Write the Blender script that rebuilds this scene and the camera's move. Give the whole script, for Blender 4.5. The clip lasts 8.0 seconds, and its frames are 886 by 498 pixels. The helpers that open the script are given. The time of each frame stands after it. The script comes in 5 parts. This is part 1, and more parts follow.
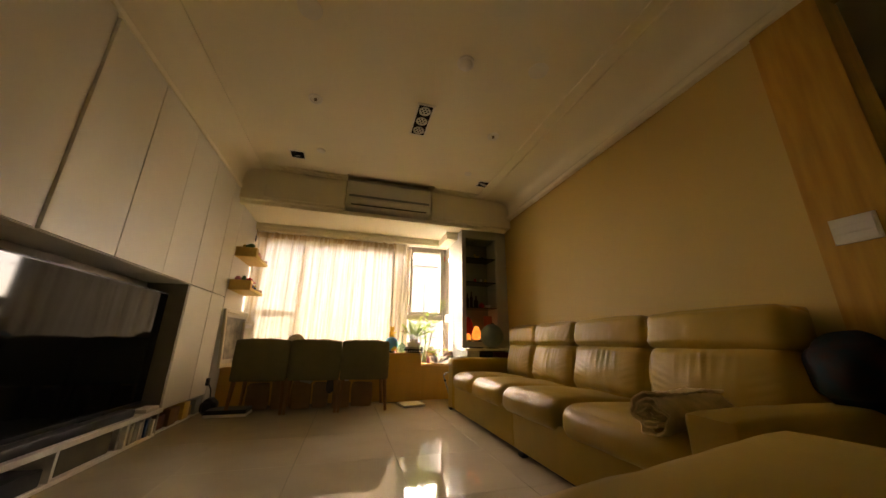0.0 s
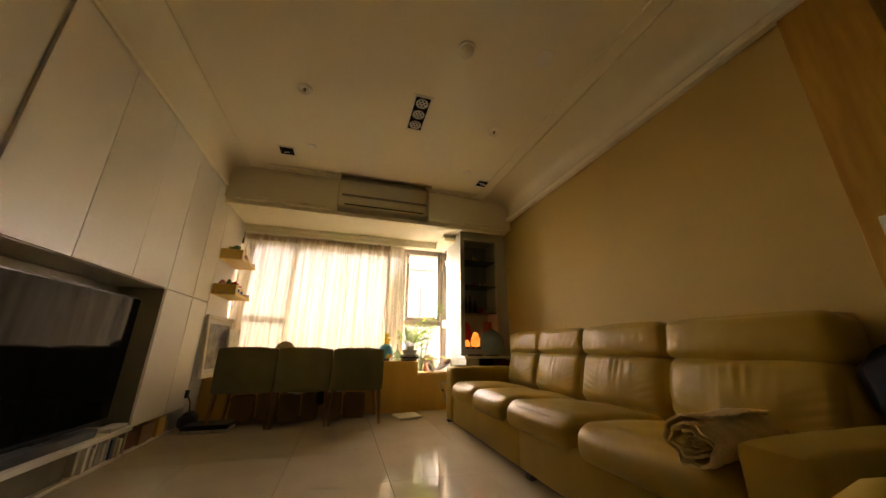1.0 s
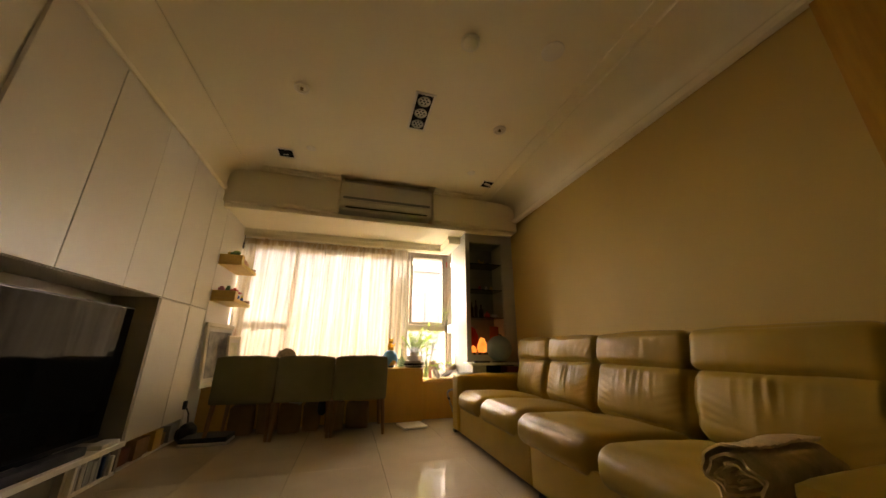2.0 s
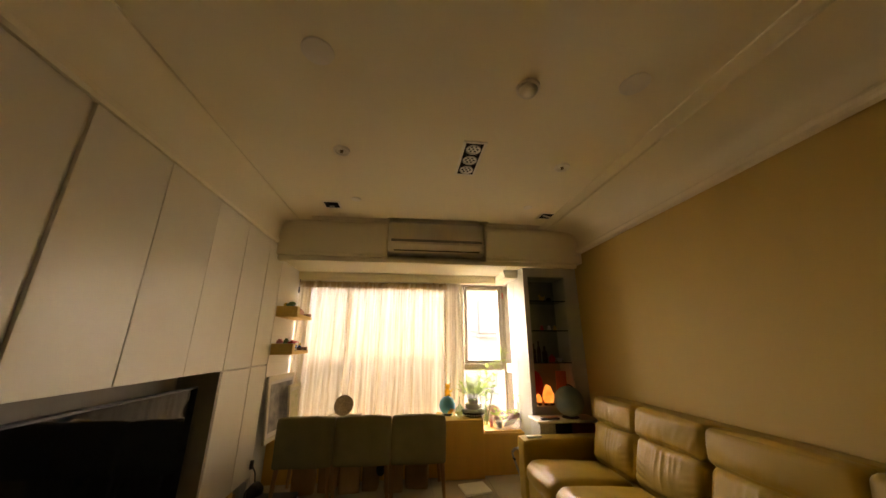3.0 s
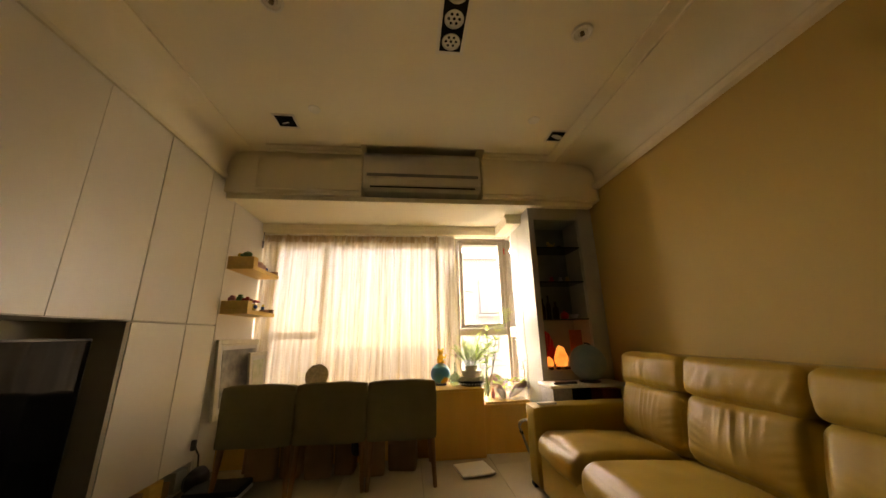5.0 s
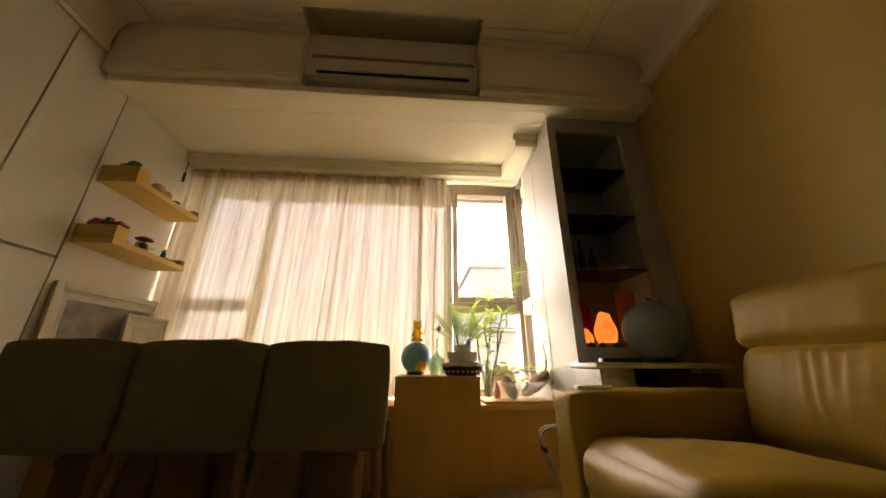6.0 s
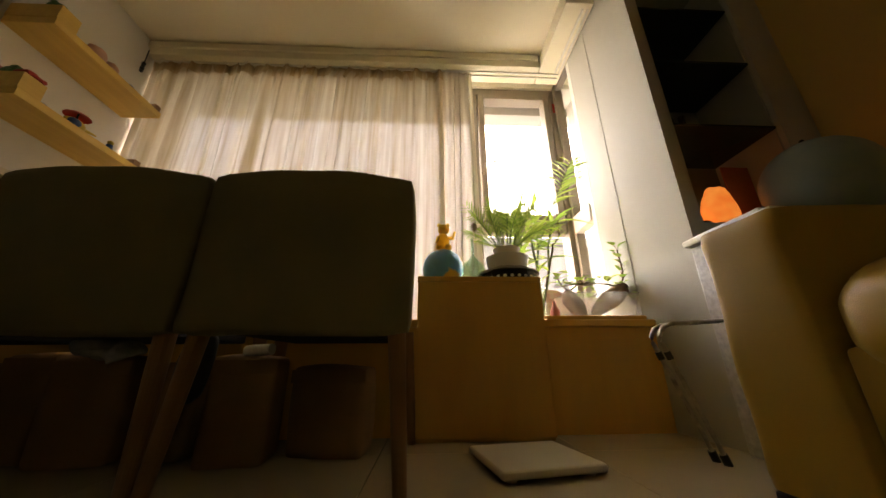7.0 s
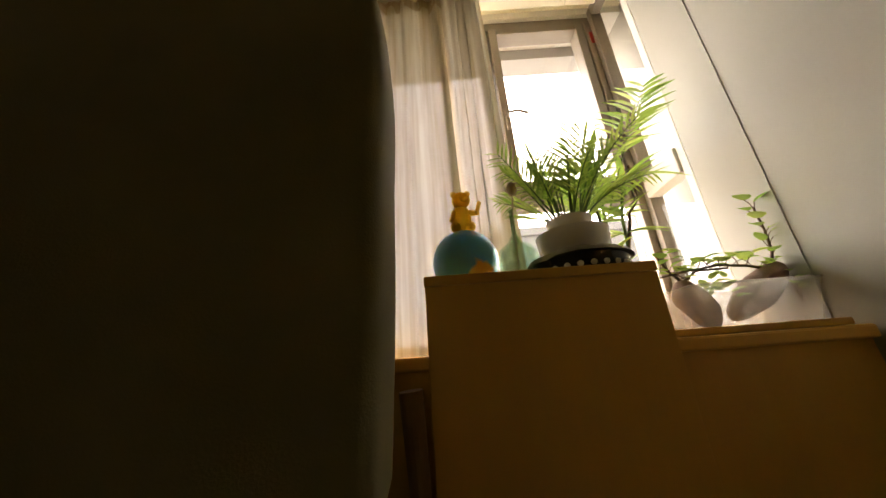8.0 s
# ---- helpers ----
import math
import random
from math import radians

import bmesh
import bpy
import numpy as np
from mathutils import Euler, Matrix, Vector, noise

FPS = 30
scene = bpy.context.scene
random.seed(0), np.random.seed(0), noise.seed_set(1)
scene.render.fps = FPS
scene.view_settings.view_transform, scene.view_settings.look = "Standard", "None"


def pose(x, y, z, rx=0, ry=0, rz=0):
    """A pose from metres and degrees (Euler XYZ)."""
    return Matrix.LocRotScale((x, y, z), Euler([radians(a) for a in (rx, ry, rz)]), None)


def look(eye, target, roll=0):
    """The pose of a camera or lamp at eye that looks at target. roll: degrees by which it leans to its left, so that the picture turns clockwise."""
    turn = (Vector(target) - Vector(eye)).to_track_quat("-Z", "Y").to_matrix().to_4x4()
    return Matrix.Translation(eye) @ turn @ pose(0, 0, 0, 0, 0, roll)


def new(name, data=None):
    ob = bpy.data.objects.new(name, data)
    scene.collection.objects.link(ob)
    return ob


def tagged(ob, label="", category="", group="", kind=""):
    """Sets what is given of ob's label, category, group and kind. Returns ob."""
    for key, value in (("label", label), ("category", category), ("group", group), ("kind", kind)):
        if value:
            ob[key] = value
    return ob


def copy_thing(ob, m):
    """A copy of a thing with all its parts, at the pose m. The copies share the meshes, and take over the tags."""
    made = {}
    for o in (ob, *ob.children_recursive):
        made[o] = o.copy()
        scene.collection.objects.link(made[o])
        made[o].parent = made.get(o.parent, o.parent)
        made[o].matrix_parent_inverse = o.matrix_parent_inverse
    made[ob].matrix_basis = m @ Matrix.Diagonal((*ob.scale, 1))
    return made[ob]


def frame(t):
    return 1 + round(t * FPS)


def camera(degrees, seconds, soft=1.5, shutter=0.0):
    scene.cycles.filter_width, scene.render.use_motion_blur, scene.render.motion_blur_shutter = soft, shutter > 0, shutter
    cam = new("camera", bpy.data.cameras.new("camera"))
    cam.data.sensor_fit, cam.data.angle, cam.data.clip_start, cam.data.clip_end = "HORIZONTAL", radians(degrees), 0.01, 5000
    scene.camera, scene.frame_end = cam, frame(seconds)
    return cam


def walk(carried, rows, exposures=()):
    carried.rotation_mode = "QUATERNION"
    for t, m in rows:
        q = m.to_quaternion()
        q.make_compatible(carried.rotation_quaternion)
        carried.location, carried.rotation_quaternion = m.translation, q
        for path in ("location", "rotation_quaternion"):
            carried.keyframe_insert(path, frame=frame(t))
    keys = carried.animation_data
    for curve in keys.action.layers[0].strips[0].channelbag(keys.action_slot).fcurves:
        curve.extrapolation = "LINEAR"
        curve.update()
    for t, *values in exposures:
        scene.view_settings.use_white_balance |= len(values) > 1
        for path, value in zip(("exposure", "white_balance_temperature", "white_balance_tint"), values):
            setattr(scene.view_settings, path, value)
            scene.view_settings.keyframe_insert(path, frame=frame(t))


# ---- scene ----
cam = camera(108.8, 8.0)
PATH = [
    (0, (0.011, 2.927, 0.699), (0.536, 4.77, 1.265), 0.7),
    (0.5, (0.018, 3.012, 0.713), (0.558, 4.849, 1.289), 0.4),
    (1, (0.044, 3.112, 0.73), (0.591, 4.942, 1.322), 0.5),
    (2.5, (0.073, 3.27, 0.804), (0.534, 5.124, 1.399), -0.6),
    (2.7, (0.073, 3.31, 0.883), (0.437, 5.19, 1.462), -0.3),
    (2.9, (0.044, 3.351, 1.25), (0.307, 5.246, 1.835), -0.5),
    (3, (0.057, 3.344, 1.359), (0.275, 5.248, 1.932), 0.1),
    (3.5, (0.087, 3.377, 1.253), (0.274, 5.291, 1.803), -0.3),
    (4, (0.116, 3.426, 0.936), (0.328, 5.346, 1.455), -0.7),
    (4.5, (0.168, 3.602, 0.97), (0.389, 5.528, 1.462), -1.0),
    (4.7, (0.207, 3.77, 1.05), (0.419, 5.698, 1.537), -1.2),
    (5.8, (0.5, 5.008, 0.803), (0.69, 6.878, 1.487), -0.5),
    (6, (0.598, 5.232, 0.618), (0.728, 7.104, 1.31), 0.2),
    (6.2, (0.618, 5.429, 0.432), (0.725, 7.299, 1.132), 0.5),
    (6.5, (0.604, 5.66, 0.189), (0.693, 7.529, 0.896), 0.3),
    (6.7, (0.573, 5.794, 0.102), (0.653, 7.666, 0.802), 0.5),
    (7, (0.507, 5.951, 0.252), (0.598, 7.833, 0.923), -0.4),
    (7.5, (0.469, 6.299, 0.401), (0.575, 8.171, 1.095), -2.4),
    (7.7, (0.472, 6.388, 0.429), (0.57, 8.273, 1.089), -3.8),
    (8, (0.504, 6.507, 0.397), (0.523, 8.392, 1.065), -4.3),
]
EXPOSURE, KELVIN, TINT = 0.0, 8700, 23
walk_exposures = [(t, EXPOSURE + e, KELVIN - k, TINT - k / 200) for t, e, k in ((0, 1.80, 0), (2.5, 1.80, 0), (4.7, 1.76, 0), (5.8, 1.36, 300), (6.0, 1.26, 400), (6.5, 1.10, 600), (7.0, .90, 800), (8.0, .55, 1000))]
walk(cam, [(t, look(eye, target, roll)) for t, eye, target, roll in PATH], walk_exposures)

# ---- light ----
world = bpy.data.worlds.new("world")
scene.world = world
world.use_nodes = True
wn, wl = world.node_tree.nodes, world.node_tree.links
sky = wn.new("ShaderNodeTexSky")
sky.sky_type, sky.sun_disc = "NISHITA", False
sky.sun_elevation, sky.sun_rotation = radians(38), radians(15)
haze = wn.new("ShaderNodeMix")
haze.data_type = "RGBA"
haze.inputs["Factor"].default_value = 0.9
haze.inputs["B"].default_value = (1.0, 0.97, 0.92, 1)
wl.new(sky.outputs["Color"], haze.inputs["A"])
wl.new(haze.outputs["Result"], wn["Background"].inputs["Color"])
wn["Background"].inputs["Strength"].default_value = 6.1

# ---- materials ----
def mat(name, col, rough=0.6, metal=0.0, vary=0.12, scale=6.0, bump=0.1, fine=90.0, spec=0.5, stretch=None, col2=None, coat=0.0, rand=0.0):
    m = bpy.data.materials.new(name)
    m.use_nodes = True
    n, l = m.node_tree.nodes, m.node_tree.links
    b = n["Principled BSDF"]
    b.inputs["Roughness"].default_value, b.inputs["Metallic"].default_value = rough, metal
    b.inputs["Specular IOR Level"].default_value, b.inputs["Coat Weight"].default_value = spec, coat
    tc = n.new("ShaderNodeTexCoord")
    mp = n.new("ShaderNodeMapping")
    if stretch:
        mp.inputs["Scale"].default_value = stretch
    l.new(tc.outputs["Object"], mp.inputs["Vector"])
    big, small = n.new("ShaderNodeTexNoise"), n.new("ShaderNodeTexNoise")
    big.inputs["Scale"].default_value, big.inputs["Detail"].default_value = scale, 4
    small.inputs["Scale"].default_value, small.inputs["Detail"].default_value = fine, 3
    l.new(mp.outputs["Vector"], big.inputs["Vector"])
    l.new(mp.outputs["Vector"], small.inputs["Vector"])
    mix = n.new("ShaderNodeMix")
    mix.data_type = "RGBA"
    c2 = col2 or tuple(c * (1 - vary * 2) for c in col)
    mix.inputs["A"].default_value, mix.inputs["B"].default_value = (*c2, 1), (*col, 1)
    ramp = n.new("ShaderNodeMapRange")
    ramp.inputs["From Min"].default_value, ramp.inputs["From Max"].default_value = 0.3, 0.7
    if rand:
        info, add = n.new("ShaderNodeObjectInfo"), n.new("ShaderNodeMath")
        add.operation = "MULTIPLY_ADD"
        add.inputs[1].default_value = rand
        l.new(info.outputs["Random"], add.inputs[0])
        l.new(big.outputs["Fac"], add.inputs[2])
        l.new(add.outputs[0], ramp.inputs["Value"])
    else:
        l.new(big.outputs["Fac"], ramp.inputs["Value"])
    l.new(ramp.outputs["Result"], mix.inputs["Factor"])
    l.new(mix.outputs["Result"], b.inputs["Base Color"])
    rr = n.new("ShaderNodeMapRange")
    rr.inputs["To Min"].default_value, rr.inputs["To Max"].default_value = max(rough * 0.85, 0.01), min(rough * 1.15, 1)
    l.new(small.outputs["Fac"], rr.inputs["Value"])
    l.new(rr.outputs["Result"], b.inputs["Roughness"])
    if bump:
        bp = n.new("ShaderNodeBump")
        bp.inputs["Strength"].default_value, bp.inputs["Distance"].default_value = bump, 0.004
        l.new(small.outputs["Fac"], bp.inputs["Height"])
        l.new(bp.outputs["Normal"], b.inputs["Normal"])
    return m

def wood(name, light, dark, rough=0.45, stretch=(14, 14, 1.2)):
    return mat(name, light, rough, 0, 0.1, 2.2, 0.06, 30, 0.4, stretch, dark)

def glass(name, col=(1, 1, 1), rough=0.0, gloss=0.06):
    m = bpy.data.materials.new(name)
    m.use_nodes = True
    n, l = m.node_tree.nodes, m.node_tree.links
    n.remove(n["Principled BSDF"])
    tr, gl, mx = n.new("ShaderNodeBsdfTransparent"), n.new("ShaderNodeBsdfGlossy"), n.new("ShaderNodeMixShader")
    tr.inputs["Color"].default_value = (*col, 1)
    gl.inputs["Roughness"].default_value = max(rough, 0.02)
    mx.inputs[0].default_value = gloss
    l.new(tr.outputs[0], mx.inputs[1])
    l.new(gl.outputs[0], mx.inputs[2])
    l.new(mx.outputs[0], n["Material Output"].inputs["Surface"])
    return m

def glow(name, col, strength):
    m = bpy.data.materials.new(name)
    m.use_nodes = True
    b = m.node_tree.nodes["Principled BSDF"]
    b.inputs["Base Color"].default_value = (*col, 1)
    b.inputs["Emission Color"].default_value = (*col, 1)
    b.inputs["Emission Strength"].default_value = strength
    return m

def cloth_translucent(name, col, see=0.06, trans=0.6):
    m = bpy.data.materials.new(name)
    m.use_nodes = True
    n, l = m.node_tree.nodes, m.node_tree.links
    n.remove(n["Principled BSDF"])
    d, t, p = n.new("ShaderNodeBsdfDiffuse"), n.new("ShaderNodeBsdfTranslucent"), n.new("ShaderNodeBsdfTransparent")
    m1, m2 = n.new("ShaderNodeMixShader"), n.new("ShaderNodeMixShader")
    tc, mp, noi = n.new("ShaderNodeTexCoord"), n.new("ShaderNodeMapping"), n.new("ShaderNodeTexNoise")
    noi2, mp2, mul = n.new("ShaderNodeTexNoise"), n.new("ShaderNodeMapping"), n.new("ShaderNodeMath")
    mp.inputs["Scale"].default_value, mp2.inputs["Scale"].default_value = (14, 6, .8), (13, 0, .15)
    noi.inputs["Scale"].default_value, noi.inputs["Detail"].default_value = 3, 2
    noi2.inputs["Scale"].default_value, noi2.inputs["Detail"].default_value = 2, 3
    l.new(tc.outputs["Object"], mp.inputs[0])
    l.new(tc.outputs["Object"], mp2.inputs[0])
    l.new(mp.outputs[0], noi.inputs["Vector"])
    l.new(mp2.outputs[0], noi2.inputs["Vector"])
    mul.operation = "MULTIPLY_ADD"
    mul.inputs[1].default_value, mul.inputs[2].default_value = 1.8, -.92
    l.new(noi2.outputs["Fac"], mul.inputs[0])
    add, cl = n.new("ShaderNodeMath"), n.new("ShaderNodeClamp")
    l.new(mul.outputs[0], add.inputs[0])
    l.new(noi.outputs["Fac"], add.inputs[1])
    l.new(add.outputs[0], cl.inputs["Value"])
    mix = n.new("ShaderNodeMix")
    mix.data_type = "RGBA"
    # darker vertical bands: the shading of the drape's folds put into the colour
    mix.inputs["A"].default_value, mix.inputs["B"].default_value = (*[c * k for c, k in zip(col, (.62, .52, .37))], 1), (*col, 1)
    l.new(cl.outputs[0], mix.inputs["Factor"])
    l.new(mix.outputs["Result"], d.inputs["Color"])
    l.new(mix.outputs["Result"], t.inputs["Color"])
    m1.inputs[0].default_value, m2.inputs[0].default_value = trans, see
    l.new(d.outputs[0], m1.inputs[1])
    l.new(t.outputs[0], m1.inputs[2])
    l.new(m1.outputs[0], m2.inputs[1])
    l.new(p.outputs[0], m2.inputs[2])
    l.new(m2.outputs[0], n["Material Output"].inputs["Surface"])
    return m

CEIL = mat("ceiling_paint", (0.88, 0.81, 0.61), 0.75, vary=0.02, scale=1.2, bump=0.05, fine=200)
WALL = mat("beige_wall_paint", (0.60, 0.42, 0.130), 0.7, vary=0.03, scale=1.5, bump=0.08, fine=160)
WHITE = mat("white_wall_paint", (0.80, 0.76, 0.67), 0.65, vary=0.03, scale=1.6, bump=0.06, fine=180)
LACQUER = mat("cabinet_lacquer", (0.77, 0.73, 0.62), 0.38, vary=0.02, scale=2, bump=0.03, fine=140)
# white lacquer with a darker colour to offset the window light on the column
COLUMN = mat("dimmed_white_lacquer", (.48, .455, .38), .5, vary=.03, scale=1.6, bump=.04, fine=150, spec=.12)
DARKGAP = mat("dark_gap", (0.03, 0.025, 0.02), 0.8)
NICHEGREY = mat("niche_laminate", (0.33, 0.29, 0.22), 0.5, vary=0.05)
TILE = mat("polished_cream_tile", (0.54, 0.455, 0.32), 0.035, vary=0.05, scale=3.5, bump=0.004, fine=25, rand=0.1)
GROUT = mat("grout", (0.30, 0.25, 0.18), 0.9)
LEATHER = mat("tan_leather", (0.455, 0.295, 0.046), 0.44, vary=0.07, scale=5, bump=0.10, fine=420, spec=0.28)
OTTLEATHER = mat("pale_leather", (0.50, 0.335, 0.062), 0.5, vary=0.05, scale=5, bump=0.1, fine=400)
CHAIRCLOTH = mat("olive_grey_upholstery", (0.215, 0.192, 0.092), 0.9, vary=0.08, scale=8, bump=0.12, fine=700, spec=.2)
CHAIRWOOD = wood("chair_wood", (0.36, 0.19, 0.075), (0.24, 0.12, 0.045))
OAK = wood("oak_veneer", (0.72, 0.42, 0.085), (0.66, 0.38, 0.075), stretch=(7, 7, 1.0))
SHELFWOOD = wood("pale_shelf_wood", (0.78, 0.53, 0.145), (0.69, 0.44, 0.11), stretch=(14, 1.2, 14))
POSTWOOD = wood("honey_wood_panel", (0.60, 0.34, 0.060), (0.46, 0.24, 0.040))
BLACKPLASTIC = mat("black_plastic", (0.015, 0.015, 0.015), 0.35, vary=0.1)
SCREEN = mat("tv_screen", (0.004, 0.004, 0.005), 0.05, vary=0.0, bump=0, spec=0.19)
ALU = mat("taupe_aluminium", (0.33, 0.28, 0.225), 0.45, 0.35, vary=0.05, bump=0.04)
WHITEPLASTIC = mat("white_plastic", (0.84, 0.80, 0.69), 0.35, vary=0.03, bump=0.02)
CHROME = mat("chrome", (0.75, 0.73, 0.70), 0.15, 1.0, vary=0.05, bump=0)
PANE = glass("window_glass")
CURTAIN = cloth_translucent("sheer_cream_curtain", (0.90, 0.845, 0.70), 0.020, 0.056)
DARKGLASS = glass("dark_shelf_glass", (0.10, 0.13, 0.11))

# ---- mesh helpers ----
ORG = {}

def bm_box(bm, a, b, bevel=0.0, seg=2, m=None):
    size, mid = [b[i] - a[i] for i in range(3)], [(a[i] + b[i]) / 2 for i in range(3)]
    t = bmesh.new()
    bmesh.ops.create_cube(t, size=1, matrix=Matrix.Translation(mid) @ Matrix.Diagonal((*size, 1)))
    if bevel:
        bmesh.ops.bevel(t, geom=t.edges[:], offset=bevel, segments=seg, profile=0.5, affect="EDGES")
    join(bm, t, m)

def join(bm, t, m=None):
    if m is not None:
        t.transform(m)
    me = bpy.data.meshes.new("tmp")
    t.to_mesh(me)
    t.free()
    bm.from_mesh(me)
    bpy.data.meshes.remove(me)

def bm_rod(bm, p, q, r0, r1=None, seg=12):
    p, q = Vector(p), Vector(q)
    r1 = r0 if r1 is None else r1
    d = q - p
    m = Matrix.Translation((p + q) / 2) @ d.to_track_quat("Z", "Y").to_matrix().to_4x4()
    bmesh.ops.create_cone(bm, cap_ends=True, segments=seg, radius1=r0, radius2=r1, depth=d.length, matrix=m)

def bm_tube(bm, pts, r, seg=8, taper=1.0):
    pts = [Vector(p) for p in pts]
    rings = []
    for i, p in enumerate(pts):
        d = (pts[min(i + 1, len(pts) - 1)] - pts[max(i - 1, 0)]).normalized()
        q = d.to_track_quat("Z", "Y")
        rr = r * (1 + (taper - 1) * i / max(len(pts) - 1, 1))
        rings.append([bm.verts.new(p + q @ Vector((rr * math.cos(2 * math.pi * k / seg), rr * math.sin(2 * math.pi * k / seg), 0))) for k in range(seg)])
    for a, b in zip(rings, rings[1:]):
        for k in range(seg):
            bm.faces.new((a[k], a[(k + 1) % seg], b[(k + 1) % seg], b[k]))
    bm.faces.new(list(reversed(rings[0])))
    bm.faces.new(rings[-1])

def bm_lathe(bm, profile, c, seg=24, m=None):
    t = bmesh.new()
    rings = []
    for r, z in profile:
        if r < 1e-5:
            rings.append([t.verts.new((0, 0, z))])
        else:
            rings.append([t.verts.new((r * math.cos(2 * math.pi * k / seg), r * math.sin(2 * math.pi * k / seg), z)) for k in range(seg)])
    for a, b in zip(rings, rings[1:]):
        for k in range(seg):
            f = [a[k % len(a)], a[(k + 1) % len(a)], b[(k + 1) % len(b)], b[k % len(b)]]
            f = list(dict.fromkeys(f))
            if len(f) > 2:
                t.faces.new(f)
    bmesh.ops.recalc_face_normals(t, faces=t.faces[:])
    join(bm, t, Matrix.Translation(c) @ (m or Matrix()))

def bm_ball(bm, c, r, m=None, u=20, v=14):
    t = bmesh.new()
    bmesh.ops.create_uvsphere(t, u_segments=u, v_segments=v, radius=1)
    r = (r, r, r) if isinstance(r, (int, float)) else r
    join(bm, t, Matrix.Translation(c) @ (m or Matrix()) @ Matrix.Diagonal((*r, 1)))

def bm_sweep(bm, profile, a, b, along):
    """A profile of (u, z) points, run along y or x from a to b."""
    rows = [[bm.verts.new((u, t, z) if along == "y" else (t, u, z)) for u, z in profile] for t in (a, b)]
    n = len(profile)
    for k in range(n):
        bm.faces.new((rows[0][k], rows[0][(k + 1) % n], rows[1][(k + 1) % n], rows[1][k]))
    bm.faces.new(rows[0])
    bm.faces.new(list(reversed(rows[1])))
    bmesh.ops.recalc_face_normals(bm, faces=bm.faces[:])

def link(name, bm, material, smooth=20):
    bm.normal_update()
    for f in bm.faces:
        f.smooth = True
    for e in bm.edges:
        e.smooth = len(e.link_faces) == 2 and e.calc_face_angle(0) < radians(smooth)
    me = bpy.data.meshes.new(name)
    bm.to_mesh(me)
    bm.free()
    me.materials.append(material)
    ob = new(name, me)
    return ob

def base(name, at, label, category, group="", kind=""):
    ob = new(name)
    ob.empty_display_size = 0.05
    ob.location = at
    ORG[ob] = Vector(at)
    return tagged(ob, label, category, group, kind)

def part(name, bm, material, parent, label="", smooth=20):
    o = ORG[parent]
    bm.transform(Matrix.Translation(-o))
    ob = link(name, bm, material, smooth)
    ob.parent = parent
    ORG[ob] = o
    return tagged(ob, label)

def thing(name, bm, material, label, category, group="", kind="", at=None, smooth=20):
    """A thing of one mesh, with its origin at its base."""
    if at is None:
        xs = [v.co for v in bm.verts]
        at = (sum(v.x for v in xs) / len(xs), sum(v.y for v in xs) / len(xs), min(v.z for v in xs))
    bm.transform(Matrix.Translation(-Vector(at)))
    ob = link(name, bm, material, smooth)
    ob.location = at
    ORG[ob] = Vector(at)
    return tagged(ob, label, category, group, kind)

def structure(name, bm, material, label, category="structure", smooth=20):
    ob = link(name, bm, material, smooth)
    ORG[ob] = Vector((0, 0, 0))
    return tagged(ob, label, category, kind="structure")

def boxes(*list_of, bevel=0.0):
    bm = bmesh.new()
    for a, b in list_of:
        bm_box(bm, a, b, bevel)
    return bm

# ---- structure ----
FACE, WESTF, EAST, CEILING = -1.33, -1.331, 2.10, 2.67
SOFFIT, BEAM_Y, WIN_Y, COL_X, COL_Y, SILL = 2.25, 6.76, 7.80, 1.43, 6.94, 0.41
CAB_END, JAMB0, JAMB1 = 6.96, 3.53, 3.80
structure("subfloor", boxes(((-2.0, 1.15, -0.12), (4.2, 8.1, -0.012))), GROUT, "grey grout bed under the floor tiles", "floor")
structure("wall_west", boxes(((-2.02, 1.15, 0), (-1.86, CAB_END + .004, 2.67)), ((-2.02, CAB_END + .006, 0), (WESTF, 8.0, 2.67))), WHITE, "white painted wall behind the cabinets and shelves", "wall")
# unseen wall, kept white and close so it bounces light onto the beam
structure("bounce_wall_south", boxes(((-1.858, 1.20, 0), (EAST - .002, 1.35, 2.669)), ((2.252, 1.20, 0), (4.048, 1.35, 2.669))), WHITE, "unseen plain white wall added to close the room and bounce light", "wall")
structure("wall_east", boxes(((EAST, JAMB1 + .003, 0), (2.25, 8.0, 2.67)), ((EAST, 1.15, 2.385), (2.25, JAMB1 + .001, 2.67)), ((EAST, 1.15, 0), (2.25, 2.0, 2.383))), WALL, "warm beige painted wall behind the sofa", "wall")
structure("wall_hall", boxes(((4.05, 1.15, 0), (4.2, 4.2, 2.67)), ((2.252, 4.05, 0), (4.05, 4.2, 2.67))), WALL, "beige wall of the unlit hall", "wall")
# wall above, below and beside the window
structure("wall_north", boxes(((WESTF, WIN_Y - 0.02, 0), (COL_X, 7.98, SILL - 0.03)), ((WESTF, WIN_Y - 0.02, 2.21), (COL_X + .2, 7.98, 2.67)),
          ((WESTF - .06, WIN_Y - 0.02, SILL - 0.03), (WESTF + .001, 7.98, 2.21))), WHITE, "white wall round the bay window", "wall")
